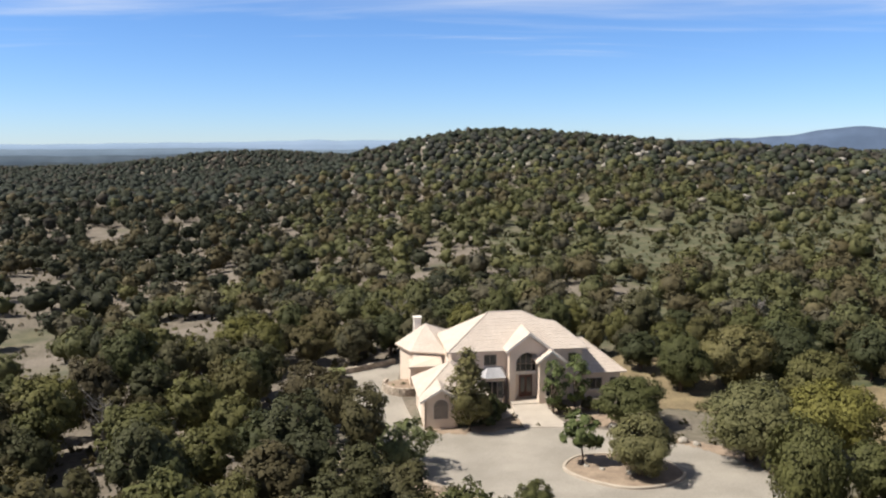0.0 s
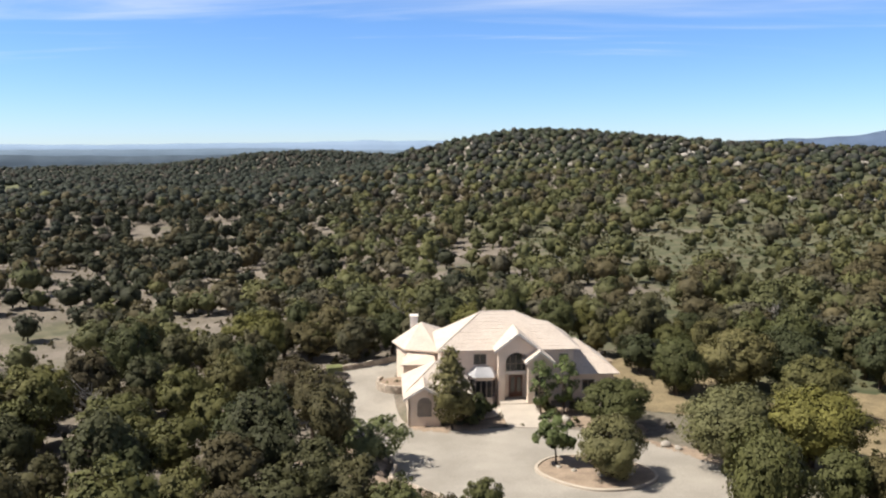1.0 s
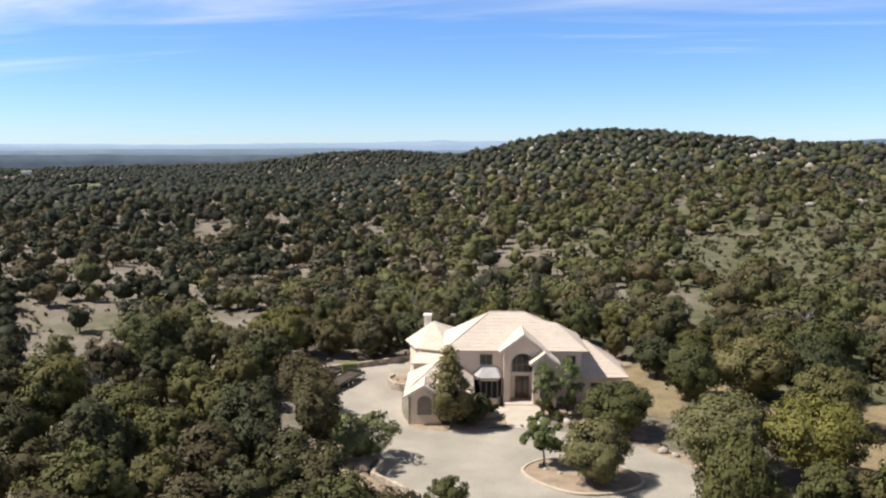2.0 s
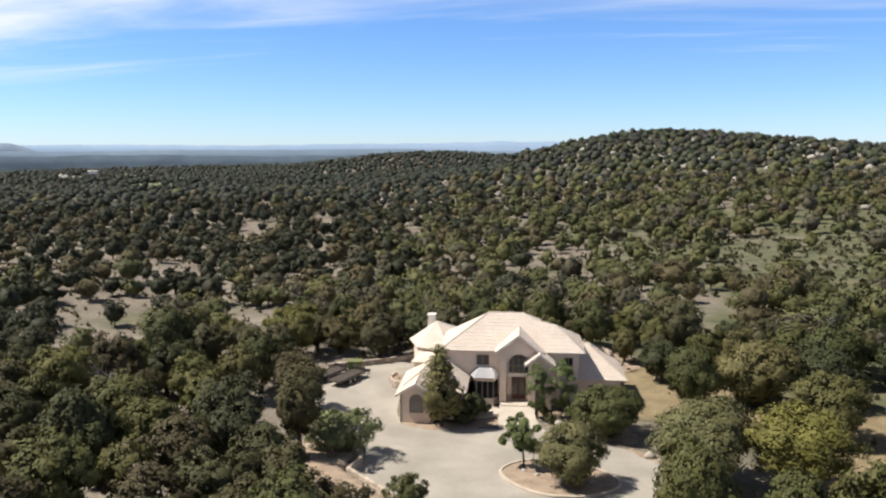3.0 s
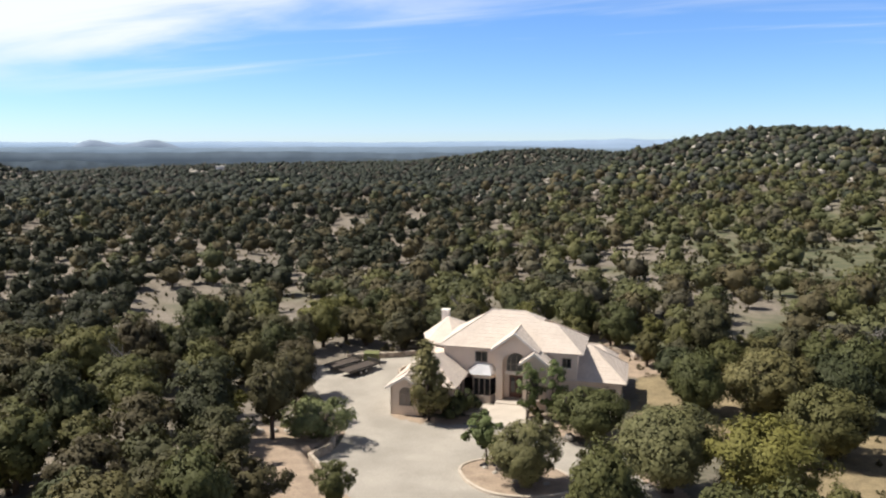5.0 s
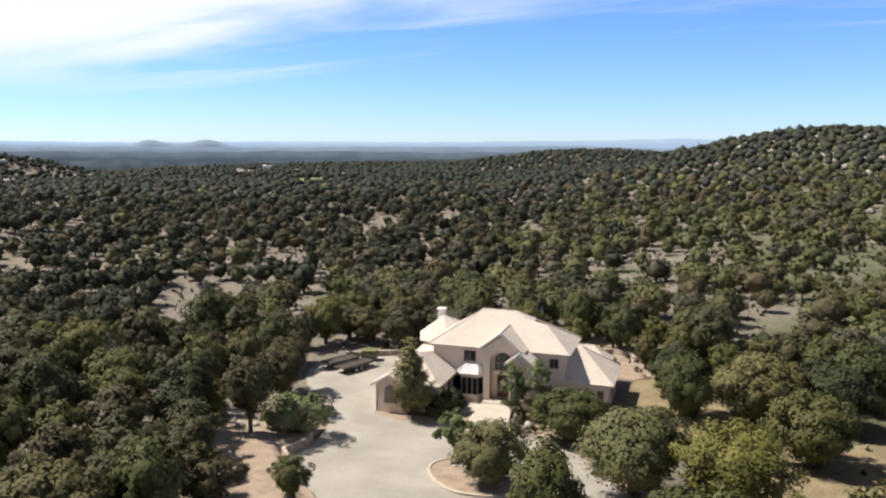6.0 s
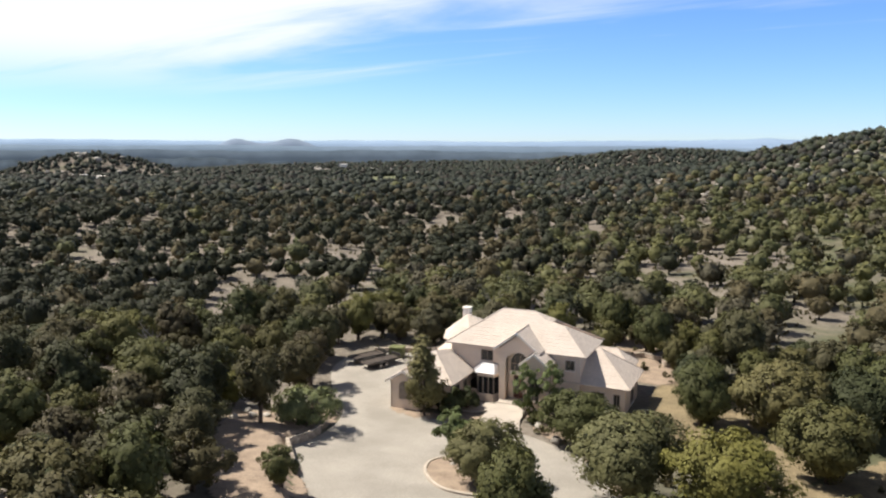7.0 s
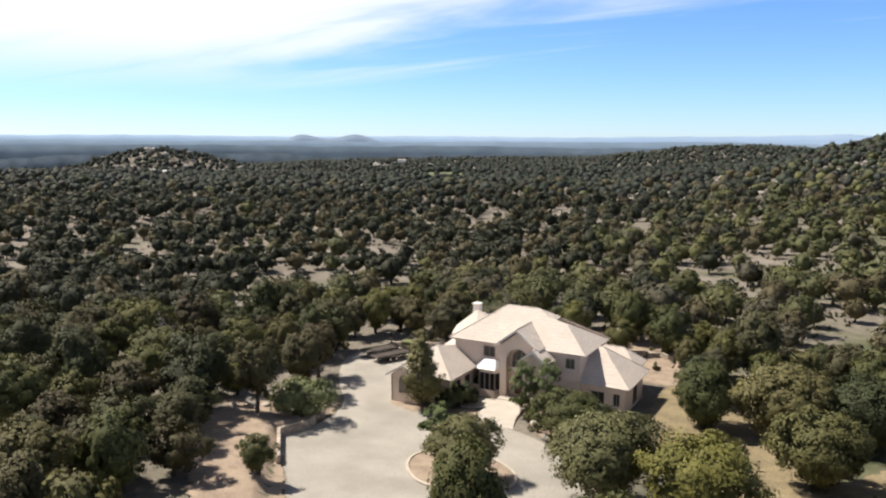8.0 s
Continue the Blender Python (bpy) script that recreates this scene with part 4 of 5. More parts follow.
def in_ring(x, y, ring):
    inside, n = False, len(ring)
    for i in range(n):
        (x1, y1), (x2, y2) = ring[i], ring[(i + 1) % n]
        if (y1 > y) != (y2 > y) and x < (x2 - x1) * (y - y1) / (y2 - y1) + x1:
            inside = not inside
    return inside


def free(x, y, r):
    """Whether a tree of that crown radius may stand here."""
    c, s = math.cos(radians(8)), math.sin(radians(8))
    u, v = (x - 6.7) * c + (y - 80.8) * s, -(x - 6.7) * s + (y - 80.8) * c
    if -12.5 - r < u < 16.5 + r and -5.5 - r * 0.6 < v < 14.5 + r * 0.8:
        return False
    for a in range(8):
        if in_ring(x + 0.85 * r * math.cos(a * 0.785), y + 0.85 * r * math.sin(a * 0.785), DRIVE):
            return False
    if in_ring(x, y, DRIVE):
        return False
    return all((x - p) ** 2 + (y - q) ** 2 > (r * 0.8 + c2) ** 2 for p, q, c2 in PLACED)


rng = np.random.RandomState(7)


def scatter(cell, keep, inside):
    """Jittered grid of places over the box of inside(), thinned by openings and keep."""
    x0, x1, y0, y1, test = inside
    gx, gy = np.meshgrid(np.arange(x0, x1, cell), np.arange(y0, y1, cell))
    gx = gx + cell * 0.5 * (np.arange(gx.shape[0]) % 2)[:, None]
    x = (gx + rng.uniform(-0.46, 0.46, gx.shape) * cell).ravel()
    y = (gy + rng.uniform(-0.46, 0.46, gy.shape) * cell).ravel()
    thin = waves(x, y, 34, 31) + 0.6 * waves(x, y, 15, 32)
    keep = keep * np.where(np.hypot(x - 10, y - 70) > 62, 1 - 0.45 * smooth(0.6, 1.3, thin), 1)
    ok = test(x, y) & (rng.uniform(size=x.size) < keep) & ((openness(x, y) + rng.uniform(-0.15, 0.15, x.size) < 0.25) | ((rng.uniform(size=x.size) < np.where(x > 0, 0.22, 0.05)) & (np.hypot(x - 10, y - 70) > 60)))
    return x[ok], y[ok]


def bearing(x, y):
    return np.degrees(np.arctan2(x - 15, y + 10))


def seen_side(x, y):
    return (bearing(x, y) > -74) & (bearing(x, y) < 36)


# the wood round the yard: single trees
near = scatter(5.1, 0.95, (-60, 70, 14, 118, lambda x, y: (((x - 6) / 62) ** 2 + ((y - 66) / 50) ** 2 < 1) & (np.hypot(x - 25, y - 5) > 24)))
order = np.argsort(np.hypot(near[0] - 12, near[1] - 62))
count, rest = 0, []
for i in order:
    x, y = near[0][i], near[1][i]
    s = rng.uniform(0.7, 1.3)
    if not free(x, y, 2.4 * s):
        continue
    if count < 290:
        # shade-darkened trees become commoner towards the west
        kind = SHADED_TREE[rng.randint(3)] if rng.uniform() < 0.5 * smooth(4, -16, x) * (y < 85) else PROTO[rng.randint(7)]
        put(kind, x, y, s, s * rng.uniform(0.85, 1.3))
        count += 1
    else:
        rest.append((x, y))
NEAR_EDGE = lambda x, y: ((x - 6) / 62) ** 2 + ((y - 66) / 50) ** 2 >= 1


def template(seed, tufts, size, clumps, sub):
    """A tree for the joined woods: a dense core, leaf tufts round it and a short trunk, all of triangles."""
    r = np.random.RandomState(seed)
    v, f, n = core(r, *((1.5, 0.9, 3.9) if tufts > 100 else (2.1, 0.5, 4.3)), sub)
    if tufts:
        c, rad = crown_clumps(r, clumps, 2.4, 0.75, 4.7)
        lv, lf, lnm = leaves(r, c, rad, max(1, tufts // clumps), size)
        v, f, n = np.vstack([v, lv]), np.vstack([f, lf + len(v)]), np.vstack([n, lnm])
    if tufts > 100:
        tv, tf = [], []
        tube(tv, tf, [Vector((0, 0, -0.8)), Vector((0.1, 0.05, 2.0))], [0.2, 0.12], 3)
        tf = [t for q in tf for t in ((q[0], q[1], q[2]), (q[0], q[2], q[3]))]
        tv = np.array([tuple(p) for p in tv])
        v, f, n = np.vstack([v, tv]), np.vstack([f, np.array(tf) + len(v)]), np.vstack([n, tv * (1, 1, 0) + (0, 0, 0.01)])
    return v, f, n


def wood(name, xs, ys, tufts, size, clumps, label, small=0.7, big=1.5, sub=2, templates=7):
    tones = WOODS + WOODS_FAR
    ts = [template(100 + k, tufts, size, clumps, sub) for k in range(templates)]
    zs = land(xs, ys)
    vs, fs, ms, ns, base = [], [], [], [], 0
    for x, y, z in zip(xs, ys, zs):
        v, f, n = ts[rng.randint(templates)]
        a, s = rng.uniform(0, 6.28), small + (big - small) * rng.beta(1.6, 2.2)
        turn = np.array([[math.cos(a), math.sin(a), 0], [-math.sin(a), math.cos(a), 0], [0, 0, 1]])
        vs.append(v @ turn * (s, s * rng.uniform(0.85, 1.15), s * rng.uniform(0.78, 1.1)) + (x, y, z))
        ns.append(n @ turn)
        fs.append(f + base)
        kind = rng.randint(6 if x < 10 else 5) + (x >= 10) if rng.uniform() > 0.92 * smooth(-30, -80, x) else (0, 0, 0, 0, 3)[rng.randint(5)]  # west darkened to stand for shade; east skips the darkest tone, for haze
        kind += 6 * (rng.uniform() < smooth(240, 560, math.hypot(x, y)))  # haze-dulled tones grow commoner with distance
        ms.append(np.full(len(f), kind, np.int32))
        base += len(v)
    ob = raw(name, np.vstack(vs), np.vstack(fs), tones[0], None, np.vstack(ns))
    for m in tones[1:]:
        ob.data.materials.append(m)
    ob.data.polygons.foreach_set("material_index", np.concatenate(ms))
    return tagged(ob, label, "woodland", kind="stuff")


W_LABEL = "evergreen woodland of dark olive trees on dry hills"
ring1 = scatter(5.8, 0.93, (-135, 110, 15, 190, lambda x, y: NEAR_EDGE(x, y) & (np.hypot(x - 20, y) < 165) & (np.hypot(x - 25, y - 5) > 30) & (y > 20)))
x1 = np.concatenate([[p[0] for p in rest], ring1[0]])
y1 = np.concatenate([[p[1] for p in rest], ring1[1]])
wood("woodland", x1, y1, 720, 0.34, 44, W_LABEL, 0.8, 1.6)
x2, y2 = scatter(6.4, 0.93, (-420, 300, 40, 420, lambda x, y: seen_side(x, y) & (np.hypot(x - 20, y) >= 165) & (np.hypot(x - 20, y) < 380)))
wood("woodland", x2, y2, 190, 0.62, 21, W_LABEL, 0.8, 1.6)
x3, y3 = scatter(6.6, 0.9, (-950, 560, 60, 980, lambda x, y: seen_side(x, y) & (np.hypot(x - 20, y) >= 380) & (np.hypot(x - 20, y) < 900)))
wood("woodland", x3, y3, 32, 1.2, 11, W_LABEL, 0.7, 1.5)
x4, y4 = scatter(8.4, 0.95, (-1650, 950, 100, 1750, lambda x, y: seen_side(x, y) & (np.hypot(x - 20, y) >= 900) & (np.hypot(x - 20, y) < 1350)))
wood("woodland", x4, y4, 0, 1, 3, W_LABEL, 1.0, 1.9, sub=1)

# ---- far distance ----


def ridge_line(name, dist, tops, base, material, label, a0=-100, a1=70):
    """A far chain of hills: tops(angle) gives its height at each bearing."""
    n = 341
    a = np.radians(np.linspace(a0, a1, n))
    z = tops(np.degrees(a))
    v = []
    for k, (d, m) in enumerate(((dist, 0.0), (dist * 1.01, 0.7), (dist * 1.02, 1.0), (dist * 1.04, 0.0))):
        v.append(np.stack([d * np.sin(a), d * np.cos(a), base + (z - base) * m], 1))
    v = np.vstack(v)
    i = np.arange(4 * n).reshape(4, n)
    f = np.stack([i[:-1, :-1].ravel(), i[:-1, 1:].ravel(), i[1:, 1:].ravel(), i[1:, :-1].ravel()], 1)
    return tagged(raw(name, v, f, material), label, "distant hills", kind="structure")


def lump(a, c, w, h):
    return h * np.exp(-((a - c) / w) ** 2)


# each ridge carries its haze in its material, paler with distance
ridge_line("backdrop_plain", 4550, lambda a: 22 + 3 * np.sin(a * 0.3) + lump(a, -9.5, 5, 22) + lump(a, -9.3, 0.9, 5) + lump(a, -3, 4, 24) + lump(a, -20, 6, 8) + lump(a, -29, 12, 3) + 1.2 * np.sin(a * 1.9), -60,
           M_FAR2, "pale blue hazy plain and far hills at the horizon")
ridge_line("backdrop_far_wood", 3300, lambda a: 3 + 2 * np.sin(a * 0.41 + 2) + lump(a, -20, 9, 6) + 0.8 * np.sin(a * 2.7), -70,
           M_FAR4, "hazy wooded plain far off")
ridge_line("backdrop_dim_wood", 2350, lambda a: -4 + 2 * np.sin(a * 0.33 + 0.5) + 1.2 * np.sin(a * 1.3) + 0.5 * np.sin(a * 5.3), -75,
           M_FAR5, "haze-dimmed wooded rise beyond the woods")
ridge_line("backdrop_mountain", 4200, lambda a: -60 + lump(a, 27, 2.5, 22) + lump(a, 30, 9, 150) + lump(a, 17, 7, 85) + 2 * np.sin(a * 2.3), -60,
           M_FAR6, "haze-blue mountain ridge in the far distance", 8, 70)
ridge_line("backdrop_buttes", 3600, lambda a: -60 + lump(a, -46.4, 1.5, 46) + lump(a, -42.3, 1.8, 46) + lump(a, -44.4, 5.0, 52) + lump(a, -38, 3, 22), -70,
           M_FAR3, "two low haze-blue buttes on the far plain", -70, -25)
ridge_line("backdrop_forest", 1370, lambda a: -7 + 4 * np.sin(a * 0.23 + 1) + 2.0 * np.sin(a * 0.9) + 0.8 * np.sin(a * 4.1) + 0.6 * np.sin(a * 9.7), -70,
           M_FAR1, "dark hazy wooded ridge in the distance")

# ---- yard ----
SMALL = make_tree("low dark green shrub beside the house", 70, 1.0, 1.5, 0.05, M_LEAF, clumps=16, per=60, size=0.2, trunk=0.04, stems=2)
tagged(SMALL, category="shrub")
SMALL.name = "shrub"


def clod(rng, r, flat=0.7, sub=2):
    """Vertices and triangles of a rough stone."""
    v, f, _ = core(rng, r, 0, 2 * r * flat, sub)
    v = v * (1 + rng.uniform(-0.08, 0.08, v.shape))
    v[:, 2] -= r * flat * 0.45
    return v, f


rs = np.random.RandomState(21)
for x, y, r in ((16.9, 74.2, 0.55), (14.0, 76.6, 0.5), (13.2, 78.0, 0.35), (15.5, 61.6, 0.35), (13.4, 62.6, 0.28), (17.9, 62.0, 0.3), (12.2, 63.4, 0.25), (-8.6, 60.8, 0.5),
                (-7.8, 61.9, 0.4), (-9.4, 59.2, 0.45), (-6.9, 62.8, 0.35), (-10.2, 61.6, 0.5), (22.6, 70.4, 0.5), (23.6, 69.6, 0.35)):
    v, f = clod(rs, r)
    b = raw("boulder", v, f, M_ROCK)
    b.matrix_world = pose(x, y, float(land(x, y)) + 0.03, 0, 0, rs.uniform(0, 360))
    tagged(b, "pale weathered granite boulder lying on the soil", "boulder")

# turning-circle island with its kerb
ISLE = [(10.2, 62.6), (10.9, 65.2), (13.0, 66.9), (16.4, 66.7), (19.3, 64.8), (20.2, 61.8), (18.2, 59.0), (14.8, 58.0), (11.9, 59.7)]


def kerb(name, ring, width, z0, z1, label):
    bm = bmesh.new()
    pts = spline(ring, 8)
    mid = sum((Vector(p) for p in ring), Vector((0, 0))) / len(ring)
    rows = []
    for p in pts:
        q = p + (mid - p).normalized() * width
        g = float(land(p.x, p.y))
        rows.append([bm.verts.new(Vector(c) + Vector((0, 0, g))) for c in ((p.x, p.y, z0), (p.x, p.y, z1 - 0.03), (p.x + (q.x - p.x) * 0.15, p.y + (q.y - p.y) * 0.15, z1), (q.x, q.y, z1), (q.x, q.y, z0))])
    for a, b in zip(rows, rows[1:] + rows[:1]):
        for i in range(4):
            bm.faces.new((a[i], b[i], b[i + 1], a[i + 1]))
    return tagged(part(name, bm, M_KERB), label, "kerb", kind="structure")


kerb("kerb", ISLE, 0.24, -0.2, 0.22, "pale concrete kerb round the planted island")
sheet("island_bed", [tuple(Vector(p).lerp(Vector((15.2, 62.4)), 0.06)) for p in ISLE], 0.15, 0.3, M_EARTH, "brown mulch bed inside the kerb", "planting bed")


def patch(name, ring, material, label, lift=0.035, cell=0.4):
    """A thin layer of soil following the land inside a ring."""
    xs, ys = [p[0] for p in ring], [p[1] for p in ring]
    outline = [(p.x, p.y) for p in spline(ring, 6)]
    gx, gy = np.arange(min(xs) - 1, max(xs) + 1, cell), np.arange(min(ys) - 1, max(ys) + 1, cell)
    X, Y = np.meshgrid(gx, gy)
    X2 = X + 0.25 * np.sin(Y * 2.1) + 0.1 * np.sin(Y * 5.3)
    Y2 = Y + 0.25 * np.sin(X * 1.9) + 0.1 * np.sin(X * 4.7)
    v = np.stack([X2.ravel(), Y2.ravel(), land(X2, Y2).ravel() + lift], 1)
    idx = np.arange(X.size).reshape(X.shape)
    f = [(idx[i, j], idx[i, j + 1], idx[i + 1, j + 1], idx[i + 1, j]) for i in range(len(gy) - 1) for j in range(len(gx) - 1)
         if in_ring(X2[i, j] + cell / 2, Y2[i, j] + cell / 2, outline)]
    ob = raw(name, v, f, material)
    ob.data.shade_smooth()
    return tagged(ob, label, "soil", kind="structure")


BANK = [(-2.0, 62.5), (-1.8, 58.4), (1.6, 55.6), (4.8, 52.9), (8.9, 49.3), (12.6, 44.6), (7, 43), (1, 47), (-4, 50), (-8, 54), (-9.5, 58), (-12, 61), (-9, 63.5), (-7, 66), (-6.6, 70.6), (-3.4, 66.6)]
patch("ground_bare_bank", BANK, M_EARTH, "bare red-brown earth bank behind the retaining wall", 0.14)
patch("ground_bed", [(11.6, 80.0), (15.5, 81.0), (19, 79), (21.5, 76), (21, 73.2), (18, 74.2), (14.6, 75.4), (12.6, 77.6)], M_EARTH, "brown planting bed beside the front walk", 0.05)
patch("ground_verge", [(21, 72.2), (26.5, 68.5), (29.6, 61), (28, 54), (26.4, 56), (27.4, 61), (25.5, 66), (21.8, 70.6)], M_EARTH, "bare brown verge along the driveway", 0.05)
patch("ground_yard", [(21.6, 81), (21.2, 88), (20, 97), (27, 103), (33, 98), (33, 86), (37.5, 83), (38, 77), (34.5, 74.5), (29.5, 78), (25, 80)], M_STRAW, "straw-coloured dry grass beside the house", 0.05)
patch("ground_lawn", [(34, 74), (38.5, 77), (44, 87), (51, 87), (50, 74), (43, 64), (37, 66)], M_STRAW, "straw-coloured dry grass under the oaks", 0.08)
patch("ground_front", [(-1.8, 74.2), (3.0, 74.8), (6.5, 77), (8.6, 76.4), (5.5, 73.6), (0.5, 72.6)], M_EARTH, "brown soil strip before the garage wing", 0.06)

M_MEADOW = surface("green_meadow_grass", (0.115, 0.135, 0.066), (0.150, 0.150, 0.085), 0.95, 0.05, 0.8, 0.3, 0.1, mottle=0.2)
patch("ground_meadow", [(-400, 560), (-375, 600), (-330, 585), (-290, 545), (-300, 505), (-350, 500)], M_MEADOW, "pale green meadow in the far wood", 0.5, 5.0)
patch("ground_rear", [(9, 97.5), (7, 103), (4, 110), (6, 117), (12, 115), (18, 109), (21.5, 103), (20.5, 97)], M_EARTH, "trodden bare soil behind the house", 0.05)
# front walk in poured slabs
LEFT = [(7.35, 80.2), (7.4, 78.6), (7.6, 77.2), (7.9, 75.8), (8.2, 74.4)]
RIGHT = [(11.0, 80.8), (11.2, 79.0), (11.6, 77.3), (12.2, 75.9), (12.9, 74.6)]
walkway = new("pavement")
tagged(walkway, "pale concrete front walk in poured slabs up to the door", "walkway", kind="structure")
for k in range(4):
    a, b, c, d = (Vector(p) for p in (LEFT[k], RIGHT[k], RIGHT[k + 1], LEFT[k + 1]))
    m = (a + b + c + d) / 4
    ring = [tuple(p.lerp(m, 0.008)) for p in (a, b, c, d)]
    bm = prism(bmesh.new(), ring, "z", -0.2, 0.4)
    for v in bm.verts:
        if v.co.z > 0:
            v.co.z = 0.44 - 0.094 * (k + ((v.co.xy - (a + b) / 2).length > (v.co.xy - (c + d) / 2).length))
    part("slab", bm, M_CONC, walkway)
sheet("pavement_patio", [(4.3, 80.0), (7.1, 80.3), (7.4, 78.8), (6.6, 77.4), (5.2, 76.9), (4.2, 78.2)], 0.16, 0.4, M_CONC, "pale curved patio beside the front walk", "patio")
# first two shrubs are oversized: their dark mass also stands in for shade
for x, y, s in ((4.9, 76.0, 1.35), (5.2, 77.8, 1.5), (4.6, 74.8, 1.1), (12.2, 78.8, 0.7), (13.0, 77.4, 0.6), (15.4, 79.6, 1.0), (17.2, 79.8, 1.1), (-5.6, 86.2, 0.6), (-4.6, 86.6, 0.6), (4.0, 79.6, 0.7)):
    put(SMALL, x, y, s, s * rs.uniform(0.8, 1.3))


def blocks(name, line, z_of, courses, size, thick, label, category):
    """A dry wall of separate blocks along a line; z_of(x, y) is its foot."""
    base = new(name)
    tagged(base, label, category)
    meshes = []
    for k in range(5):
        bm = boxed(-size * 0.485, size * 0.485, -thick / 2, thick / 2, 0, 0.235, bevel=0.025)
        for v in bm.verts:
            v.co += Vector((rs.uniform(-0.02, 0.02), rs.uniform(-0.025, 0.025), rs.uniform(-0.01, 0.01)))
        me = bpy.data.meshes.new("block")
        bm.to_mesh(me)
        bm.free()
        me.materials.append(M_STONE)
        meshes.append(me)
    for (ax, ay), (bx, by) in zip(line, line[1:]):
        length = math.hypot(bx - ax, by - ay)
        n = max(1, round(length / size))
        yaw = math.degrees(math.atan2(by - ay, bx - ax))
        for i in range(n):
            for c in range(courses):
                s = (i + 0.5 + 0.25 * (c % 2)) / n
                x, y = ax + (bx - ax) * s, ay + (by - ay) * s
                ob = new("block", meshes[rs.randint(5)])
                ob.parent = base
                ob.matrix_basis = pose(x, y, z_of(x, y) + c * 0.24, 0, 0, yaw + rs.uniform(-2, 2))
    return base


blocks("retaining_wall", [(4.2, 52.9), (-1.4, 57.9), (-1.4, 61.0), (-2.0, 62.8)], lambda x, y: float(incline(y)) - 0.12, 4, 0.5, 0.30, "low tan block retaining wall holding back the earth bank", "wall")
blocks("garden_wall", [(-16.2, 90.0), (-10.8, 93.6), (-6.2, 97.4)], lambda x, y: float(land(x, y)), 3, 0.55, 0.4, "low brown stone wall at the end of the drive", "wall")
blocks("rear_garden_wall", [(12.2, 105.6), (14.6, 107.4), (17.2, 106.6), (18.2, 104.4)], lambda x, y: float(land(x, y)), 3, 0.55, 0.4, "low pale stone wall in the yard behind the house", "wall")
blocks("rear_terrace_wall", [(5.0, 114.6), (7.4, 115.2), (9.6, 114.2)], lambda x, y: float(land(x, y)), 4, 0.6, 0.4, "low stacked stone terrace wall behind the house", "wall")
arc = [(-4.2 + 2.6 * math.cos(radians(a)), 86.8 + 2.6 * math.sin(radians(a))) for a in range(150, 301, 15)]
blocks("planter_wall", arc, lambda x, y: 0.0, 4, 0.36, 0.35, "curved pale stone planter wall beside the garage", "wall")
sheet("planter_soil", [(-6.4, 87.4), (-6.3, 85.6), (-5.0, 84.6), (-3.4, 84.8), (-3.0, 86.6), (-4.0, 88.6)], 0.7, 0.7, M_EARTH, "brown soil in the curved stone planter", "planting bed")

# ---- trailers at the edge of the drive ----


def wheel(x, y, z, r, parent):
    v, f = [], []
    prof = [(-0.10, r * 0.55), (-0.11, r * 0.9), (-0.06, r), (0.06, r), (0.11, r * 0.9), (0.10, r * 0.55)]
    for d, rr in prof:
        for k in range(14):
            a = 2 * math.pi * k / 14
            v.append((x + rr * math.cos(a), y + d, z + rr * math.sin(a)))
    for i in range(5):
        for k in range(14):
            f.append((i * 14 + k, i * 14 + (k + 1) % 14, (i + 1) * 14 + (k + 1) % 14, (i + 1) * 14 + k))
    w = raw("wheel", v, f, M_DARK, parent)
    bm = bmesh.new()
    bmesh.ops.create_cone(bm, cap_ends=True, segments=12, radius1=r * 0.55, radius2=r * 0.5, depth=0.16, matrix=Matrix.Translation((x, y, z)) @ Matrix.Rotation(math.pi / 2, 4, "X"))
    part("rim", bm, M_METAL, w)


def trailer(x, y, yaw, length, load):
    t = new("flatbed_trailer")
    tagged(t, "dark flatbed utility trailer parked on the gravel", "trailer", "trailers on the drive")
    for k in range(6):
        part("deck_board", boxed(-length / 2, length / 2, -0.9 + 0.3 * k + 0.008, -0.6 + 0.3 * k - 0.008, 0.72, 0.77), M_BOARD, t)
    for s in (-1, 1):
        part("side_rail", boxed(-length / 2, length / 2, s * 0.93 - 0.04, s * 0.93 + 0.04, 0.58, 0.86, bevel=0.01), M_DARK, t)
        for dx in (-0.45, 0.45):
            wheel(dx - 0.3, s * 1.08, 0.33, 0.33, t)
        part("mudguard", boxed(-1.25, 0.65, s * 1.08 - 0.14, s * 1.08 + 0.14, 0.70, 0.74, bevel=0.015), M_DARK, t)
    part("axle_beam", boxed(-0.9, 0.3, -0.95, 0.95, 0.30, 0.40), M_DARK, t)
    v, f = [], []
    tube(v, f, [Vector((length / 2, 0.6, 0.65)), Vector((length / 2 + 1.3, 0, 0.55))], [0.05, 0.05], 6)
    tube(v, f, [Vector((length / 2, -0.6, 0.65)), Vector((length / 2 + 1.3, 0, 0.55))], [0.05, 0.05], 6)
    raw("tongue", v, f, M_DARK, t)
    part("jack", boxed(length / 2 + 1.15, length / 2 + 1.25, -0.05, 0.05, 0.0, 0.9), M_DARK, t)
    part("front_rail", boxed(length / 2 - 0.06, length / 2, -0.9, 0.9, 0.87, 1.25, bevel=0.01), M_DARK, t)
    t.matrix_world = pose(x, y, 0.03, 0, 0, yaw)
    return t


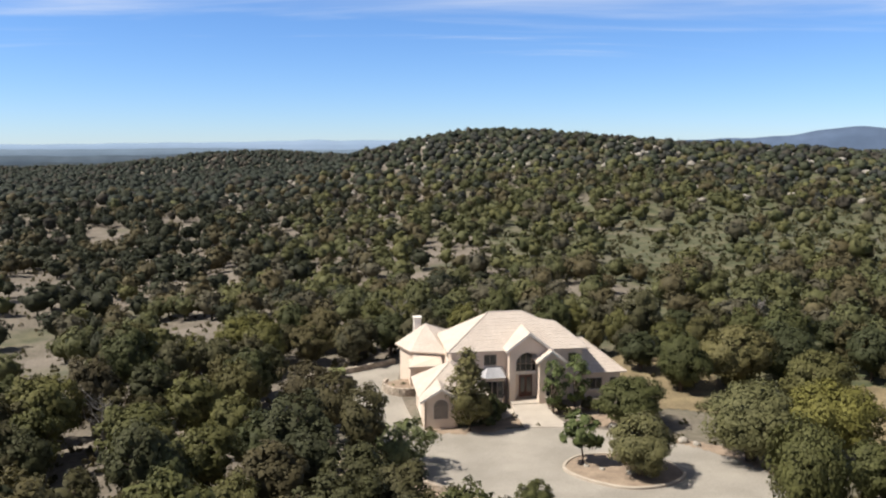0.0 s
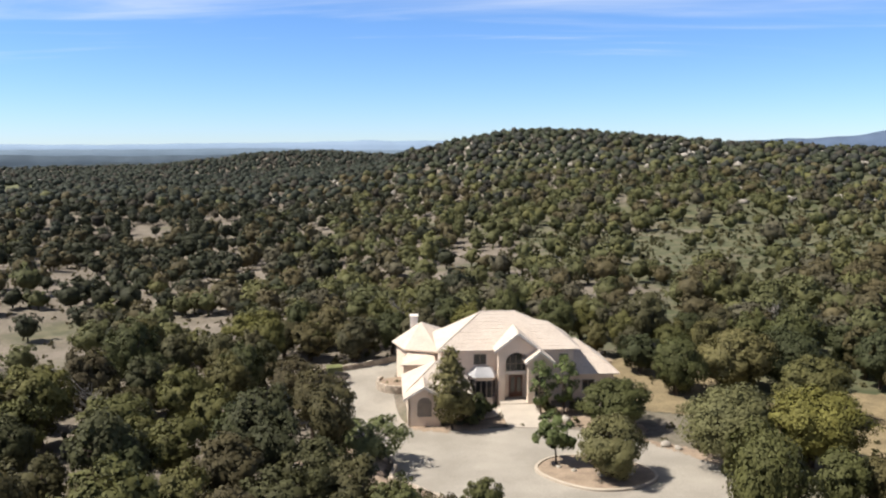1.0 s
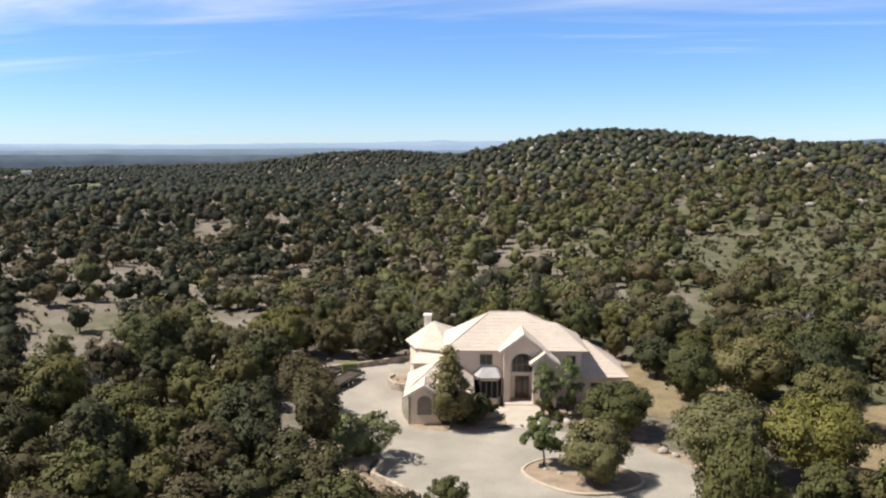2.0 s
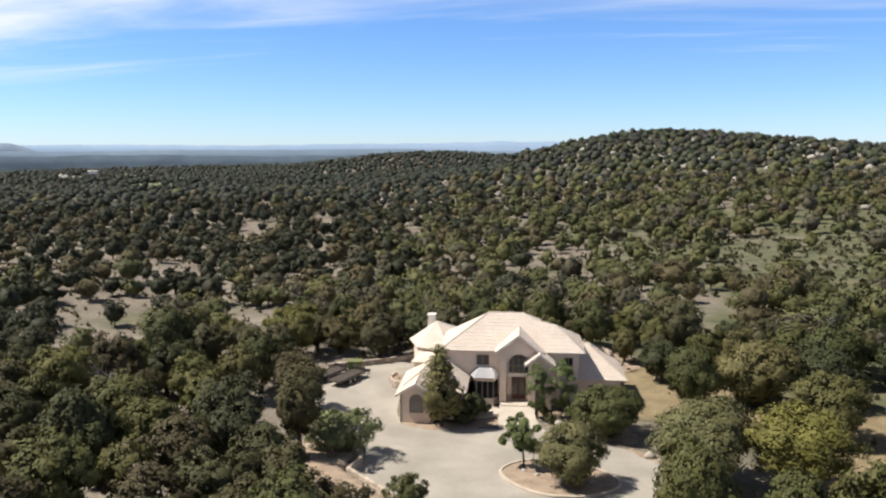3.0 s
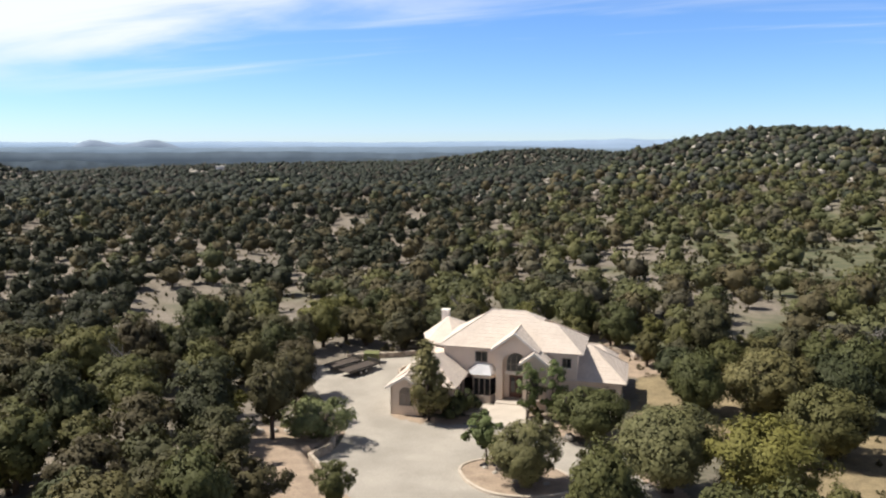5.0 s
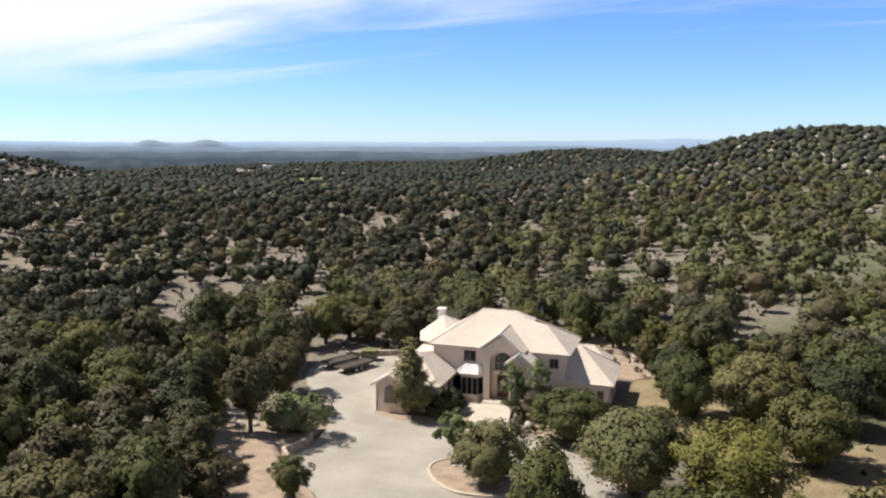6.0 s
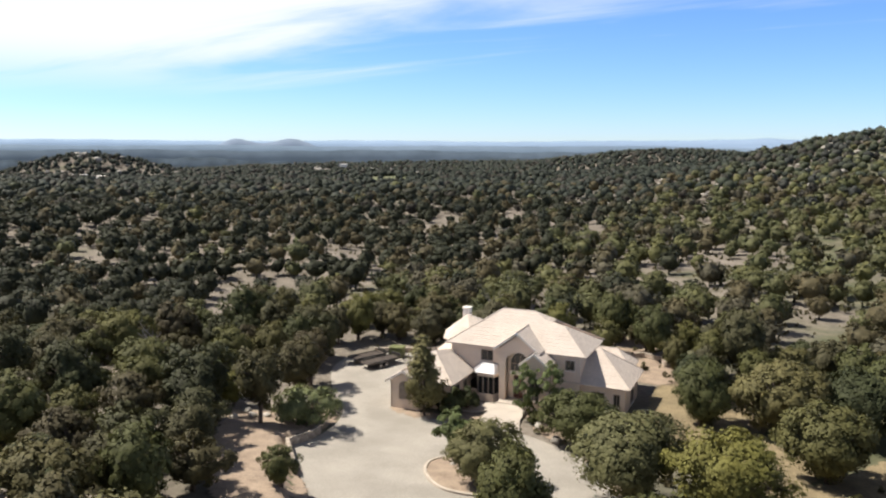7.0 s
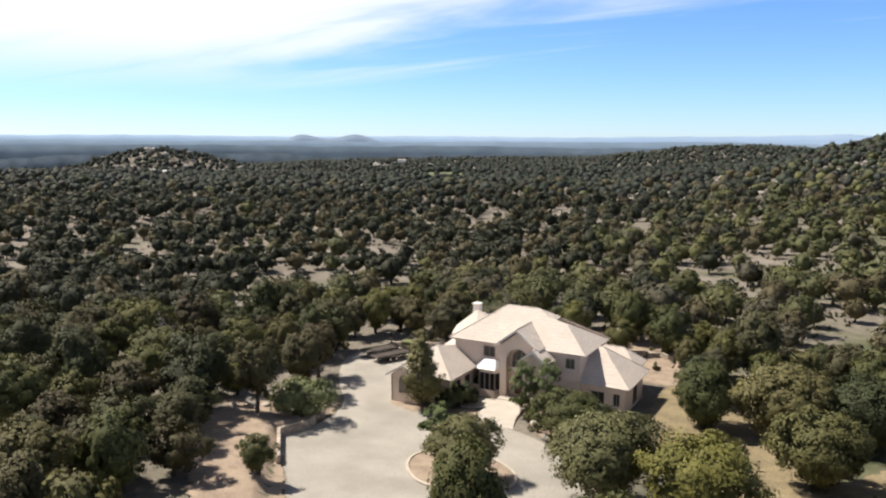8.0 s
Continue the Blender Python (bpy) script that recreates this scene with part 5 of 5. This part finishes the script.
M_BOARD = surface("weathered_boards", (0.085, 0.068, 0.055), (0.055, 0.045, 0.04), 0.9, 2, 25, 0.3, 0.01)
M_BIN = surface("dull_green_paint", (0.16, 0.17, 0.07), (0.13, 0.14, 0.06), 0.6, 2, 25, 0.1, 0.005)
trailer(-12.0, 85.6, 75, 5.2, 0)
trailer(-14.6, 86.4, 72, 4.6, 0)
binn = new("storage_box")
tagged(binn, "dull green metal storage box on the gravel", "storage box")
part("body", boxed(-0.9, 0.9, -0.7, 0.7, 0.0, 1.25, bevel=0.03), M_BIN, binn)
part("lid", boxed(-0.95, 0.95, -0.75, 0.75, 1.252, 1.34, bevel=0.02), M_BIN, binn)
binn.matrix_world = pose(-12.6, 90.2, 0.03, 0, 0, 20)

# bare grey trees behind the house


def bare_tree(seed, height):
    r = np.random.RandomState(seed)
    t = new("bare_tree")
    tagged(t, "leafless grey tree with thin spreading branches", "tree")
    v, f = [], []
    tube(v, f, [Vector((0, 0, -0.3)), Vector((0.1, 0, height * 0.3)), Vector((0.0, 0.2, height * 0.62)), Vector((0.2, 0.1, height))], [0.16, 0.13, 0.08, 0.02], 6)
    raw("trunk", v, f, M_GREY, t)
    for k in range(26):
        z = height * r.uniform(0.25, 0.85)
        a, l = r.uniform(0, 6.28), height * r.uniform(0.18, 0.42)
        s = Vector((0.1, 0.1, z))
        e = s + Vector((math.cos(a) * l * 0.7, math.sin(a) * l * 0.7, l * r.uniform(0.4, 0.9)))
        v, f = [], []
        tube(v, f, [s, s.lerp(e, 0.5) + Vector((0, 0, -0.1)), e], [0.05, 0.035, 0.012], 4)
        for j in range(5):
            p = s.lerp(e, r.uniform(0.4, 1))
            q = p + Vector(r.normal(size=3)) * 0.35 + Vector((0, 0, 0.3))
            tube(v, f, [p, q], [0.02, 0.006], 3)
        raw("branch", v, f, M_GREY, t)
    return t


M_GREY = surface("grey_dead_wood", (0.26, 0.235, 0.215), (0.18, 0.165, 0.15), 0.95, 3, 25, 0.3, 0.01)
for k, (x, y, h) in enumerate(((-6.5, 104.5, 6.5), (3.5, 108, 5.5), (-30, 66, 6.0), (46, 112, 6.0), (-21, 51, 5.5))):
    b = bare_tree(80 + k, h)
    b.matrix_world = pose(x, y, float(land(x, y)))

# ---- scrub, rocks and far houses ----


def litter(name, xs, ys, shapes, scale, material, label, category):
    vs, fs, base = [], [], 0
    zs = land(xs, ys)
    for x, y, z in zip(xs, ys, zs):
        v, f = shapes[rng.randint(len(shapes))]
        s, a = rng.uniform(*scale), rng.uniform(0, 6.28)
        c, sn = math.cos(a) * s, math.sin(a) * s
        vs.append(np.stack([v[:, 0] * c - v[:, 1] * sn + x, v[:, 0] * sn + v[:, 1] * c + y, v[:, 2] * s + z], 1))
        fs.append(f + base)
        base += len(v)
    return tagged(raw(name, np.vstack(vs), np.vstack(fs), material), label, category, kind="stuff")


def tuft(seed):
    r = np.random.RandomState(seed)
    c, rad = crown_clumps(r, 4, 0.6, 0.0, 0.8)
    return leaves(r, c, rad * 1.3, 9, 0.34)[:2]


tufts = [tuft(200 + k) for k in range(4)]
gx, gy = rng.uniform(-120, 110, 7000), rng.uniform(25, 250, 7000)
ok = np.array([(openness(np.array([a]), np.array([b]))[0] < 0.1 or a * b % 1 < 0.3) and not in_ring(a, b, DRIVE) and free(a, b, 0.3) and (not in_ring(a, b, BANK) or a < -5) for a, b in zip(gx, gy)])
litter("scrub", gx[ok], gy[ok], tufts, (0.35, 1.2), M_SHRUB, "low dry scrub and grass tufts on the soil", "scrub")
M_SCRUB = leafy("green_scrub", [(0.085, 0.090, 0.042), (0.110, 0.102, 0.052), (0.070, 0.082, 0.038)], 0.2, "place")
bushes = [tuft(220 + k) for k in range(4)]
gx, gy = rng.uniform(5, 210, 1700), rng.uniform(150, 300, 1700)
ok = openness(gx, gy) > 0.1
litter("scrub", gx[ok], gy[ok], bushes, (0.7, 2.3), M_SCRUB, "green scrub bushes dotted over the grassy slope", "scrub")
stones = [clod(np.random.RandomState(300 + k), 1.0, 0.6, 1) for k in range(5)]
hx, hy = rng.uniform(-120, 420, 9000), rng.uniform(280, 760, 9000)
w = bell(hx, hy, 60, 600, 110, 150) + 0.8 * bell(hx, hy, 220, 430, 120, 90) + 0.25 * bell(hx, hy, 0, 380, 120, 80)
ok = (rng.uniform(size=9000) < 0.4 * w) & (waves(hx, hy, 45, 12) > -0.15) & (openness(hx, hy) < 0.1)
litter("rocks", hx[ok], hy[ok], stones, (0.9, 2.7), M_ROCK, "pale granite outcrops scattered over the wooded hill", "rocks")
lx, ly = rng.uniform(-780, -380, 2500), rng.uniform(420, 720, 2500)
ok = rng.uniform(size=2500) < 0.16 * (bell(lx, ly, -690, 500, 60) + 1.6 * bell(lx, ly, -468, 632, 75, 30, 38))
litter("rocks", lx[ok], ly[ok], stones, (1.6, 4.6), M_ROCK, "pale granite outcrops scattered over the wooded hill", "rocks")


def far_house(x, y, z, w, d, h, yaw):
    t = new("far_house")
    tagged(t, "small pale flat-roofed house among distant trees", "house", "houses on the far ridge")
    bm = boxed(-w / 2, w / 2, -d / 2, d / 2, -2, h)
    wl = part("wall", bm, M_TRIM, t)
    part("roof", boxed(-w / 2 - 0.5, w / 2 + 0.5, -d / 2 - 0.5, d / 2 + 0.5, h + 0.003, h + 0.5, bevel=0.05), M_TRIM, t)
    for k in range(4):
        u = -w / 2 + w * (k + 0.6) / 4.2
        part("window", boxed(u, u + 1.4, -d / 2 - 0.06, -d / 2 - 0.003, 1.0, 2.4), M_GLASS, t)
    t.matrix_world = pose(x, y, z, 0, 0, yaw)


for x, y, w, h, yaw in ((-610, 435, 11, 3.2, 40), (-583, 437, 12, 3.0, 50), (-482, 652, 8, 5, 35)):
    far_house(x, y, float(land(x, y)) + 1.2, w, 9, h, yaw)

# the pattern trees stand in the wood behind the first path stretch
for k, ob in enumerate((*PROTO, *SHADED_TREE, *OAK, *DARKOAK, FRESH, YOUNG, PINE, BUSH, TALL, SMALL)):
    x, y = -70 + 9 * k, 8 - 6 * (k % 2)
    ob.matrix_world = pose(x, y, float(land(x, y)), 0, 0, 37 * k)
